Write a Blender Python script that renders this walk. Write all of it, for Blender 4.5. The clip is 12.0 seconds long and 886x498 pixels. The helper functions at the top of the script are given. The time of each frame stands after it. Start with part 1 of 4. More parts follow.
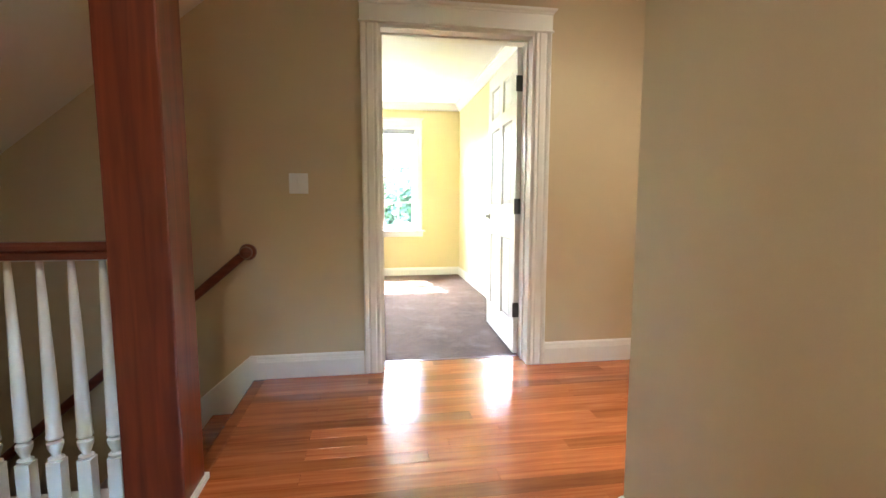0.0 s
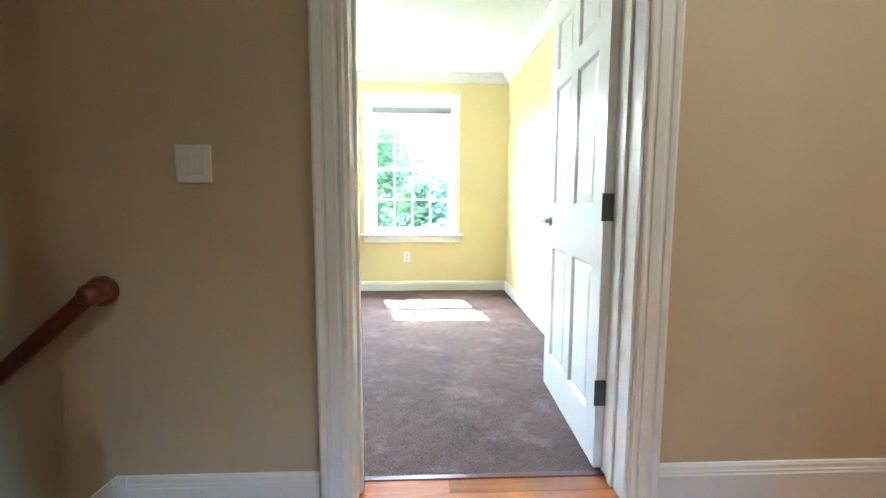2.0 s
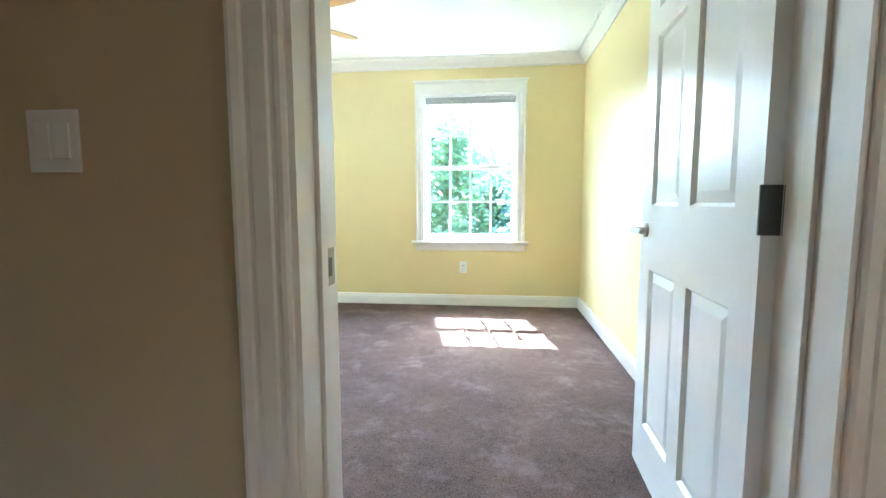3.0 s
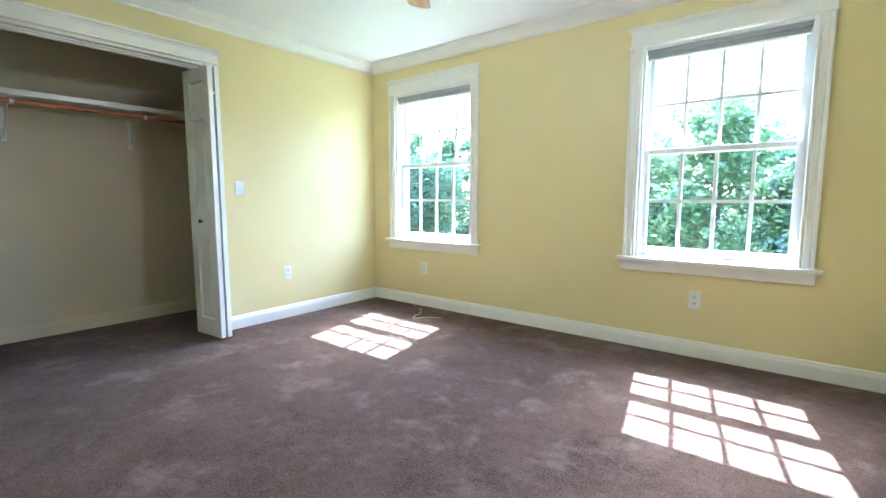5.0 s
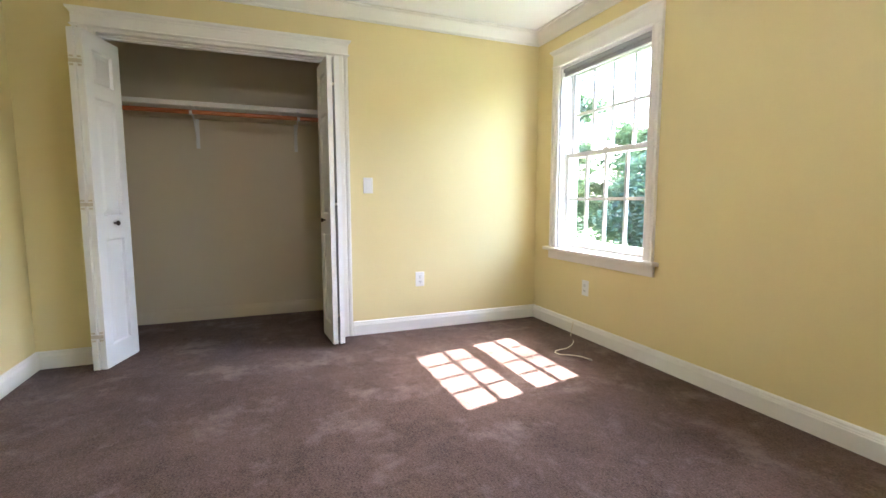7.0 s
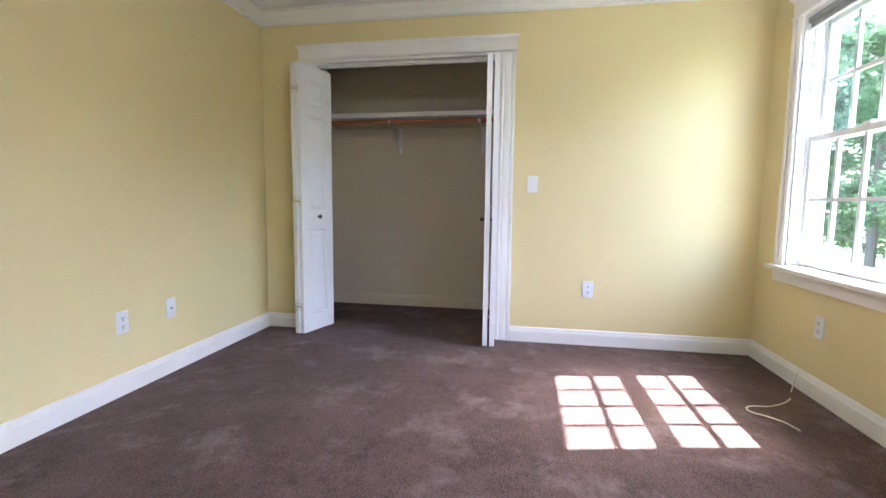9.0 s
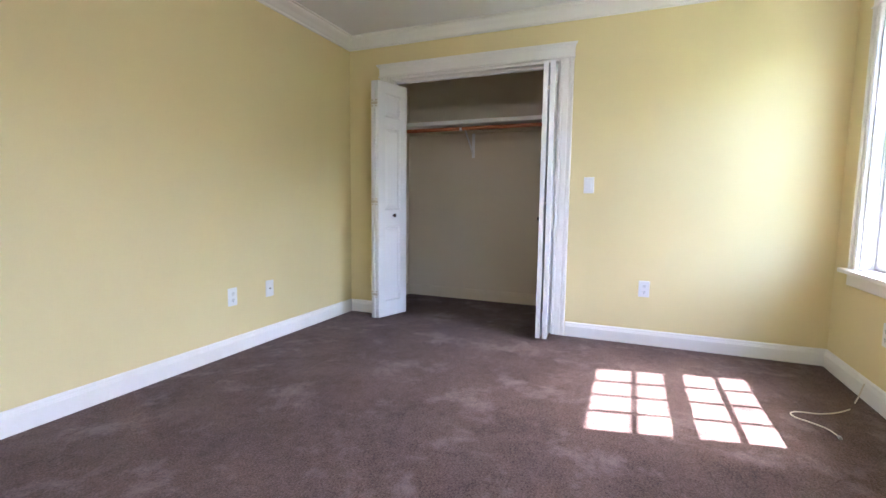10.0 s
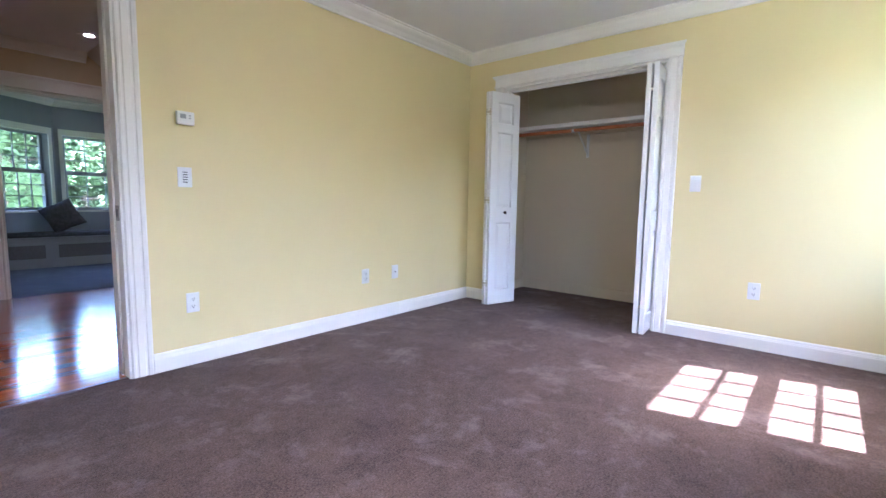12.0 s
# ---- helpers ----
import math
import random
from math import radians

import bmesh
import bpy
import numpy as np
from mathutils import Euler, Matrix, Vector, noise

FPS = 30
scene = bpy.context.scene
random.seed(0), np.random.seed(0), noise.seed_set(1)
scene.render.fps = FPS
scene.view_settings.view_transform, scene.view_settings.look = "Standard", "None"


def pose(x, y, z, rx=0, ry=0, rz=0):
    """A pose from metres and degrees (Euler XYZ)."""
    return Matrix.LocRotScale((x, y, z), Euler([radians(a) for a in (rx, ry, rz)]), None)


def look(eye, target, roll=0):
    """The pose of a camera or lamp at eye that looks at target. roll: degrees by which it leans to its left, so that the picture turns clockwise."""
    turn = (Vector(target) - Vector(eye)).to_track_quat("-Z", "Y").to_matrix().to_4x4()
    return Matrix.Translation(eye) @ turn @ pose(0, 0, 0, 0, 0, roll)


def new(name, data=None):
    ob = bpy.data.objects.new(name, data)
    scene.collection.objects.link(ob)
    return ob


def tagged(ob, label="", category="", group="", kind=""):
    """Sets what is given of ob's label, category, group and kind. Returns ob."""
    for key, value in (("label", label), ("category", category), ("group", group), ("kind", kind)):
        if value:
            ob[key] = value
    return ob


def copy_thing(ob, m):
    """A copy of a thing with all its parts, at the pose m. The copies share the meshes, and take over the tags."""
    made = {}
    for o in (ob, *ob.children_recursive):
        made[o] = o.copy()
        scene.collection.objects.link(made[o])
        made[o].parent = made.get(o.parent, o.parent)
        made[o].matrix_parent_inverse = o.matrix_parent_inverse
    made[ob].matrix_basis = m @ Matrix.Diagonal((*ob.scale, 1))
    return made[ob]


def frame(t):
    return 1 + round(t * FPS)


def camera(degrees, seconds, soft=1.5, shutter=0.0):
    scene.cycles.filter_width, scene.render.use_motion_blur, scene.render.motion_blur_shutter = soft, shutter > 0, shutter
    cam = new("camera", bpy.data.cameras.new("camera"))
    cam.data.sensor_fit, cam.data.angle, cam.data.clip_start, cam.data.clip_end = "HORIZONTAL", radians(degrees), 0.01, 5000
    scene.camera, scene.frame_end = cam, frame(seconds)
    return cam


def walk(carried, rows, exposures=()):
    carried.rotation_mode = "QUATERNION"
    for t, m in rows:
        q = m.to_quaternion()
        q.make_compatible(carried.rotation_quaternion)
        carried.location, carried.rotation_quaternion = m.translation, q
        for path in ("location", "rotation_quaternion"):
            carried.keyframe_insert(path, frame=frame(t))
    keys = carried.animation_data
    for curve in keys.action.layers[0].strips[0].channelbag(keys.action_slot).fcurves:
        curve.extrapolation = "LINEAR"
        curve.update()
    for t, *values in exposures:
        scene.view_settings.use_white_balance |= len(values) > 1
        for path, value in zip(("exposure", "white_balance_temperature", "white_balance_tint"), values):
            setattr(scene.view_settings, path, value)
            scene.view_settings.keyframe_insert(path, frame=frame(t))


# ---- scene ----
# ---- camera ----
PATH = [
    (0, (-0.068, -2.737, 1.037), (0.24, -0.772, 0.834), 0.1),
    (0.5, (-0.002, -2.445, 1.037), (0.307, -0.48, 0.828), 0.2),
    (1, (0.07, -2.114, 1.026), (0.35, -0.145, 0.814), 0.3),
    (1.5, (0.127, -1.785, 1.032), (0.33, 0.193, 0.816), 0.3),
    (2, (0.216, -1.443, 1.038), (0.308, 0.543, 0.822), 0.2),
    (2.5, (0.286, -1.115, 1.03), (0.233, 0.873, 0.821), -0.1),
    (2.7, (0.3, -0.983, 1.028), (0.19, 1.003, 0.821), -0.1),
    (4.3, (0.587, -0.051, 1.049), (-0.289, 1.735, 0.838), 0.4),
    (4.5, (0.572, 0.047, 1.065), (-0.395, 1.783, 0.840), 0.6),
    (5, (0.563, 0.359, 1.055), (-0.665, 1.922, 0.834), 0.0),
    (5.5, (0.533, 0.679, 1.027), (-0.901, 2.057, 0.811), 0.0),
    (6, (0.483, 0.973, 1.043), (-1.106, 2.168, 0.823), -0.1),
    (6.5, (0.463, 1.254, 1.032), (-1.269, 2.232, 0.818), -0.1),
    (8.5, (0.247, 2.057, 0.991), (-1.742, 1.976, 0.794), 0.4),
    (9, (0.309, 2.201, 0.992), (-1.651, 1.853, 0.795), 0.6),
    (9.5, (0.4, 2.372, 0.989), (-1.503, 1.79, 0.795), 0.6),
    (10, (0.51, 2.56, 0.983), (-1.328, 1.796, 0.789), 0.7),
    (10.5, (0.608, 2.744, 0.987), (-1.138, 1.789, 0.788), 0.7),
    (11, (0.658, 2.896, 0.99), (-0.985, 1.774, 0.788), 0.7),
    (11.5, (0.701, 2.979, 0.99), (-0.861, 1.747, 0.783), 0.8),
    (12, (0.729, 3.002, 0.978), (-0.794, 1.722, 0.772), 0.9),
]
cam = camera(88.4, 12.0)
EXPOSURES = [(0.0, 6.8, 6000, 10), (1.5, 6.65, 5350, 6), (2.7, 6.1, 5050, 3), (4.5, 5.45, 5050, 6), (5.5, 5.2, 5300, 9), (6.5, 5.1, 6050, 16), (8.5, 5.0, 5600, 24), (9.5, 5.0, 5500, 24), (12.0, 5.2, 5200, 26)]
SKY, SUN, HALL = 0.15, 1.7, 0.62
walk(cam, [(t, look(eye, target, roll)) for t, eye, target, roll in PATH], EXPOSURES)

# ---- world, sun, lights ----
SUN_DIR = Vector((0.2, -1.0, -1.365)).normalized()
world = bpy.data.worlds.new("world")
scene.world = world
world.use_nodes = True
wn = world.node_tree.nodes
sky = wn.new("ShaderNodeTexSky")
sky.sky_type = "NISHITA"
sky.sun_disc = False
sky.sun_elevation = math.asin(-SUN_DIR.z)
sky.sun_rotation = math.atan2(-SUN_DIR.x, -SUN_DIR.y)
sky.air_density, sky.dust_density = 1.0, 2.6
wn["Background"].inputs["Strength"].default_value = SKY
world.node_tree.links.new(sky.outputs[0], wn["Background"].inputs["Color"])
sun = new("sun", bpy.data.lights.new("sun", "SUN"))
sun.data.energy, sun.data.angle, sun.data.color = SUN, radians(0.53), (1.0, 0.97, 0.92)
sun.matrix_world = Matrix.Translation((0, 0, 12)) @ SUN_DIR.to_track_quat("-Z", "Y").to_matrix().to_4x4()


# ---- materials ----
def material(name, color, rough=0.6, metal=0.0, spread=0.08, scale=6.0, fine=120.0, bump=0.05, coat=0.0, random_tint=0.0):
    m = bpy.data.materials.new(name)
    m.use_nodes = True
    n, l = m.node_tree.nodes, m.node_tree.links
    b = n["Principled BSDF"]
    tc = n.new("ShaderNodeTexCoord")
    big = n.new("ShaderNodeTexNoise")
    big.inputs["Scale"].default_value, big.inputs["Detail"].default_value = scale, 5
    small = n.new("ShaderNodeTexNoise")
    small.inputs["Scale"].default_value, small.inputs["Detail"].default_value = fine, 3
    ramp = n.new("ShaderNodeValToRGB")
    lo = [max(0, c * (1 - spread)) for c in color]
    hi = [min(1, c * (1 + spread)) for c in color]
    ramp.color_ramp.elements[0].color, ramp.color_ramp.elements[0].position = (*lo, 1), 0.3
    ramp.color_ramp.elements[1].color, ramp.color_ramp.elements[1].position = (*hi, 1), 0.7
    mix = n.new("ShaderNodeMix")
    mix.data_type = "FLOAT"
    mix.inputs[0].default_value = 0.35
    l.new(tc.outputs["Object"], big.inputs["Vector"]); l.new(tc.outputs["Object"], small.inputs["Vector"])
    l.new(big.outputs["Fac"], mix.inputs[2]); l.new(small.outputs["Fac"], mix.inputs[3])
    l.new(mix.outputs[0], ramp.inputs["Fac"])
    out = ramp.outputs["Color"]
    if random_tint:
        info = n.new("ShaderNodeObjectInfo")
        hsv = n.new("ShaderNodeHueSaturation")
        rng = n.new("ShaderNodeMapRange")
        rng.inputs["To Min"].default_value, rng.inputs["To Max"].default_value = 1 - random_tint, 1 + random_tint
        l.new(info.outputs["Random"], rng.inputs["Value"]); l.new(rng.outputs[0], hsv.inputs["Value"])
        l.new(out, hsv.inputs["Color"])
        out = hsv.outputs["Color"]
    l.new(out, b.inputs["Base Color"])
    b.inputs["Roughness"].default_value, b.inputs["Metallic"].default_value = rough, metal
    b.inputs["Coat Weight"].default_value = coat
    b.inputs["Coat Roughness"].default_value = 0.08
    if bump:
        bp = n.new("ShaderNodeBump")
        bp.inputs["Strength"].default_value, bp.inputs["Distance"].default_value = bump, 0.004
        l.new(small.outputs["Fac"], bp.inputs["Height"]); l.new(bp.outputs[0], b.inputs["Normal"])
    return m


def wood_material(name, dark, light, axis, rough=0.25, coat=0.4, tint=0.12):
    """Wood with its grain stretched along one axis."""
    m = material(name, light, rough, coat=coat, bump=0.0)
    n, l = m.node_tree.nodes, m.node_tree.links
    b = n["Principled BSDF"]
    for link in list(b.inputs["Base Color"].links):
        l.remove(link)
    tc, mp = n.new("ShaderNodeTexCoord"), n.new("ShaderNodeMapping")
    s = [38.0, 38.0, 38.0]
    s["xyz".index(axis)] = 2.2
    mp.inputs["Scale"].default_value = s
    info = n.new("ShaderNodeObjectInfo")
    off = n.new("ShaderNodeVectorMath")
    off.operation = "SCALE"
    off.inputs[0].default_value = (17.0, 31.0, 23.0)
    l.new(info.outputs["Random"], off.inputs["Scale"]); l.new(off.outputs[0], mp.inputs["Location"])
    grain = n.new("ShaderNodeTexNoise")
    grain.inputs["Scale"].default_value, grain.inputs["Detail"].default_value, grain.inputs["Distortion"].default_value = 1.0, 6, 0.6
    ramp = n.new("ShaderNodeValToRGB")
    ramp.color_ramp.elements[0].color, ramp.color_ramp.elements[0].position = (*dark, 1), 0.3
    ramp.color_ramp.elements[1].color, ramp.color_ramp.elements[1].position = (*light, 1), 0.72
    hsv, rng = n.new("ShaderNodeHueSaturation"), n.new("ShaderNodeMapRange")
    rng.inputs["To Min"].default_value, rng.inputs["To Max"].default_value = 1 - tint, 1 + tint
    l.new(tc.outputs["Object"], mp.inputs["Vector"]); l.new(mp.outputs[0], grain.inputs["Vector"])
    l.new(grain.outputs["Fac"], ramp.inputs["Fac"]); l.new(ramp.outputs[0], hsv.inputs["Color"])
    l.new(info.outputs["Random"], rng.inputs["Value"]); l.new(rng.outputs[0], hsv.inputs["Value"])
    l.new(hsv.outputs[0], b.inputs["Base Color"])
    bp = n.new("ShaderNodeBump")
    bp.inputs["Strength"].default_value, bp.inputs["Distance"].default_value = 0.06, 0.002
    l.new(grain.outputs["Fac"], bp.inputs["Height"]); l.new(bp.outputs[0], b.inputs["Normal"])
    return m


def carpet_material(name, low, high, dust):
    """Cut-pile carpet: footprints and brushed patches, and fine pile."""
    m = material(name, high, 0.95, bump=0.0)
    n, l = m.node_tree.nodes, m.node_tree.links
    b = n["Principled BSDF"]
    for link in list(b.inputs["Base Color"].links):
        l.remove(link)
    b.inputs["Specular IOR Level"].default_value = 0.15
    b.inputs["Sheen Weight"].default_value, b.inputs["Sheen Roughness"].default_value = 0.07, 0.45
    tc = n.new("ShaderNodeTexCoord")
    facs = []
    for scale, detail, dist in ((2.6, 10, 0.4), (24.0, 7, 0.2), (120.0, 3, 0.0), (3.4, 13, 0.25)):
        t = n.new("ShaderNodeTexNoise")
        t.inputs["Scale"].default_value, t.inputs["Detail"].default_value, t.inputs["Distortion"].default_value = scale, detail, dist
        t.inputs["Roughness"].default_value = 0.72
        l.new(tc.outputs["Object"], t.inputs["Vector"])
        facs.append(t.outputs["Fac"])
    m1, m2 = n.new("ShaderNodeMix"), n.new("ShaderNodeMix")
    m1.inputs[0].default_value, m2.inputs[0].default_value = 0.40, 0.50
    l.new(facs[0], m1.inputs[2]); l.new(facs[1], m1.inputs[3])
    l.new(m1.outputs[0], m2.inputs[2]); l.new(facs[2], m2.inputs[3])
    ramp = n.new("ShaderNodeValToRGB")
    ramp.color_ramp.elements[0].color, ramp.color_ramp.elements[0].position = (*low, 1), 0.41
    ramp.color_ramp.elements[1].color, ramp.color_ramp.elements[1].position = (*high, 1), 0.59
    l.new(m2.outputs[0], ramp.inputs["Fac"])
    worn, blend = n.new("ShaderNodeValToRGB"), n.new("ShaderNodeMix")
    blend.data_type = "RGBA"
    worn.color_ramp.elements[0].position, worn.color_ramp.elements[1].position = 0.52, 0.66
    worn.color_ramp.elements[1].color = (0.6, 0.6, 0.6, 1)
    l.new(facs[3], worn.inputs[0]); l.new(worn.outputs[0], blend.inputs["Factor"])
    l.new(ramp.outputs[0], blend.inputs["A"])
    blend.inputs["B"].default_value = (*dust, 1)
    l.new(blend.outputs["Result"], b.inputs["Base Color"])
    bp = n.new("ShaderNodeBump")
    bp.inputs["Strength"].default_value, bp.inputs["Distance"].default_value = 0.8, 0.008
    l.new(m2.outputs[0], bp.inputs["Height"]); l.new(bp.outputs[0], b.inputs["Normal"])
    return m


def glass_material(name):
    m = bpy.data.materials.new(name)
    m.use_nodes = True
    n, l = m.node_tree.nodes, m.node_tree.links
    n.remove(n["Principled BSDF"])
    tr, gl, mx = n.new("ShaderNodeBsdfTransparent"), n.new("ShaderNodeBsdfGlossy"), n.new("ShaderNodeMixShader")
    tr.inputs[0].default_value = (0.97, 0.99, 0.98, 1)
    gl.inputs["Roughness"].default_value = 0.02
    mx.inputs[0].default_value = 0.05
    l.new(tr.outputs[0], mx.inputs[1]); l.new(gl.outputs[0], mx.inputs[2]); l.new(mx.outputs[0], n["Material Output"].inputs[0])
    return m


def leaf_material(name, a, c):
    m = bpy.data.materials.new(name)
    m.use_nodes = True
    n, l = m.node_tree.nodes, m.node_tree.links
    b = n["Principled BSDF"]
    geo, ramp = n.new("ShaderNodeNewGeometry"), n.new("ShaderNodeValToRGB")
    ramp.color_ramp.elements[0].color, ramp.color_ramp.elements[1].color = (*a, 1), (*c, 1)
    l.new(geo.outputs["Random Per Island"], ramp.inputs[0]); l.new(ramp.outputs[0], b.inputs["Base Color"])
    b.inputs["Roughness"].default_value = 0.45
    tl, mx = n.new("ShaderNodeBsdfTranslucent"), n.new("ShaderNodeMixShader")
    l.new(ramp.outputs[0], tl.inputs[0])
    mx.inputs[0].default_value = 0.35
    l.new(b.outputs[0], mx.inputs[1]); l.new(tl.outputs[0], mx.inputs[2]); l.new(mx.outputs[0], n["Material Output"].inputs[0])
    return m


def lamp_material(name, color, strength):
    m = material(name, (0.9, 0.9, 0.88), 0.4, bump=0)
    b = m.node_tree.nodes["Principled BSDF"]
    b.inputs["Emission Color"].default_value, b.inputs["Emission Strength"].default_value = (*color, 1), strength
    return m


YELLOW = material("yellow wall paint", (0.74, 0.63, 0.315), 0.55, spread=0.03, scale=1.3, fine=260, bump=0.06)
TAN = material("tan wall paint", (0.56, 0.45, 0.285), 0.55, spread=0.03, scale=1.3, fine=260, bump=0.06)
CLOSET = material("beige closet paint", (0.62, 0.535, 0.385), 0.6, spread=0.03, scale=1.3, fine=260, bump=0.06)
WHITE = material("flat white ceiling paint", (0.80, 0.80, 0.79), 0.8, spread=0.02, scale=2, fine=300, bump=0.08)
BATH = material("white bathroom paint", (0.82, 0.82, 0.80), 0.5, spread=0.02, scale=2, fine=300, bump=0.05)
# Bay walls and sashes: the dimness against the windows is put into this colour.
BAYSHADE = material("grey-blue bay colour darkened for backlight", (0.27, 0.28, 0.31), 0.6, spread=0.03, scale=1.5, fine=260, bump=0.06)
# The seat front's shade is mixed into this grey.
SEATSHADE = material("seat wood with shade in its grey", (0.24, 0.23, 0.21), 0.4, spread=0.05, scale=5, fine=90, bump=0.03)
SOFFIT = material("grey stair ceiling paint", (0.70, 0.67, 0.62), 0.7, spread=0.03, scale=2, fine=300, bump=0.05)
TRIM = material("semi-gloss white trim paint", (0.80, 0.78, 0.72), 0.32, spread=0.025, scale=5, fine=90, bump=0.02)
DOORWHITE = material("semi-gloss white door paint", (0.80, 0.80, 0.77), 0.28, spread=0.02, scale=4, fine=70, bump=0.02)
SASH = material("white sash paint", (0.74, 0.74, 0.72), 0.35, spread=0.02, scale=6, fine=80, bump=0.02)
PLASTIC = material("white plastic", (0.80, 0.80, 0.78), 0.35, spread=0.01, bump=0.0)
DARK = material("dark plastic", (0.05, 0.05, 0.055), 0.4, spread=0.05, bump=0.0)
GREY = material("grey blind fabric", (0.36, 0.37, 0.38), 0.8, spread=0.06, scale=20, fine=400, bump=0.1)
STEEL = material("satin nickel", (0.34, 0.32, 0.29), 0.3, metal=1.0, spread=0.1, scale=30, fine=200, bump=0.02)
HINGE = material("dark aged steel hinge", (0.10, 0.105, 0.10), 0.35, metal=0.9, spread=0.2, scale=40, fine=200, bump=0.02)
BRASS = material("pale zinc hinge", (0.62, 0.57, 0.46), 0.35, metal=0.9, spread=0.1, scale=40, fine=200, bump=0.02)
BRONZE = material("dark bronze", (0.06, 0.045, 0.035), 0.35, metal=0.8, spread=0.1, bump=0.0)
PLANK = wood_material("red oak floor board", (0.30, 0.070, 0.019), (0.50, 0.155, 0.044), "x", 0.15, 0.5, 0.32)
REDWOOD = wood_material("dark cherry post wood", (0.11, 0.016, 0.006), (0.21, 0.037, 0.012), "z", 0.35, 0.25, 0.03)
RAILWOOD = wood_material("dark cherry rail wood", (0.08, 0.015, 0.008), (0.16, 0.034, 0.015), "x", 0.28, 0.35, 0.05)
RODWOOD = wood_material("orange-stained rod wood", (0.36, 0.10, 0.03), (0.52, 0.17, 0.06), "y", 0.35, 0.2, 0.02)
FANWOOD = wood_material("honey oak blade wood", (0.42, 0.22, 0.07), (0.60, 0.34, 0.12), "x", 0.4, 0.1, 0.05)
SUBFLOOR = material("dark floor joint", (0.035, 0.014, 0.008), 0.7, bump=0)
CARPET = carpet_material("brown cut-pile carpet", (0.046, 0.027, 0.020), (0.155, 0.099, 0.077), (0.235, 0.172, 0.147))
CARPET_B = carpet_material("blue-grey carpet", (0.06, 0.07, 0.10), (0.11, 0.125, 0.17), (0.14, 0.155, 0.20))
TILE = material("pale grey floor tile", (0.55, 0.56, 0.57), 0.3, spread=0.06, scale=5, fine=60, bump=0.02, random_tint=0.05)
GROUT = material("grey tile grout", (0.33, 0.33, 0.33), 0.9, bump=0.1)
CABLE = material("cream cable sheath", (0.68, 0.60, 0.46), 0.5, bump=0)
PILLOW = material("dark patterned cushion fabric", (0.06, 0.055, 0.06), 0.9, spread=0.6, scale=26, fine=240, bump=0.2)
GRILLE = material("dark grille mesh", (0.10, 0.085, 0.075), 0.7, spread=0.2, scale=60, fine=300, bump=0.2)
GLASS = glass_material("window glass")
BULB = lamp_material("lit recessed lamp lens", (1.0, 0.86, 0.66), 2.5)
BOWL = lamp_material("frosted fan light bowl", (1.0, 0.97, 0.92), 2.2)
BARK = material("grey-brown bark", (0.10, 0.075, 0.055), 0.9, spread=0.35, scale=8, fine=60, bump=0.6)
LEAF_A = leaf_material("broadleaf foliage", (0.055, 0.10, 0.05), (0.13, 0.20, 0.095))
LEAF_B = leaf_material("dark foliage", (0.025, 0.06, 0.04), (0.065, 0.115, 0.075))
GRASS = material("lawn grass", (0.07, 0.12, 0.03), 0.95, spread=0.35, scale=0.6, fine=14, bump=0.4)


# ---- mesh helpers ----
def box(bm, x0, x1, y0, y1, z0, z1, bevel=0.0):
    """Adds a box, with its edges bevelled where asked."""
    vs = [bm.verts.new((x, y, z)) for x in (x0, x1) for y in (y0, y1) for z in (z0, z1)]
    quads = ((0, 1, 3, 2), (4, 6, 7, 5), (0, 4, 5, 1), (2, 3, 7, 6), (0, 2, 6, 4), (1, 5, 7, 3))
    fs = [bm.faces.new([vs[i] for i in q]) for q in quads]
    if bevel:
        es = list({e for f in fs for e in f.edges})
        bmesh.ops.bevel(bm, geom=es, offset=bevel, segments=2, affect="EDGES", profile=0.6)
    return bm


def boxed(*args, bevel=0.0):
    return box(bmesh.new(), *args, bevel=bevel)


def lathe(bm, profile, center=(0, 0, 0), axis="z", steps=20):
    """Turns a profile of (radius, height) round an axis."""
    rings = []
    for r, h in profile:
        ring = []
        for k in range(steps):
            a = 2 * math.pi * k / steps
            c, s = r * math.cos(a), r * math.sin(a)
            p = {"z": (c, s, h), "x": (h, c, s), "y": (s, h, c)}[axis]
            ring.append(bm.verts.new(Vector(center) + Vector(p)))
        rings.append(ring)
    for a, b in zip(rings, rings[1:]):
        for k in range(steps):
            bm.faces.new((a[k], a[(k + 1) % steps], b[(k + 1) % steps], b[k]))
    bm.faces.new(rings[0][::-1])
    bm.faces.new(rings[-1])
    return bm


def extrude_profile(bm, profile, at0, at1):
    """A closed profile swept between two mappings of its points."""
    a = [bm.verts.new(at0(*p)) for p in profile]
    b = [bm.verts.new(at1(*p)) for p in profile]
    k = len(profile)
    for i in range(k):
        bm.faces.new((a[i], a[(i + 1) % k], b[(i + 1) % k], b[i]))
    bm.faces.new(a[::-1])
    bm.faces.new(b)
    return bm


def part(name, bm, mat, parent=None, label="", smooth=False):
    me = bpy.data.meshes.new(name)
    bmesh.ops.recalc_face_normals(bm, faces=bm.faces)
    bm.to_mesh(me)
    bm.free()
    me.materials.append(mat)
    for p in me.polygons:
        p.use_smooth = smooth
    if smooth:
        me.set_sharp_from_angle(angle=radians(35))
    ob = new(name, me)
    ob.parent = parent
    return tagged(ob, label) if label else ob


def thing(name, m, label, category, group="", kind=""):
    e = new(name)
    e.matrix_world = m
    e.empty_display_size = 0.1
    return tagged(e, label, category, group, kind)


def structure(name, bm, mat, label, category):
    return tagged(part(name, bm, mat), label, category, kind="structure")


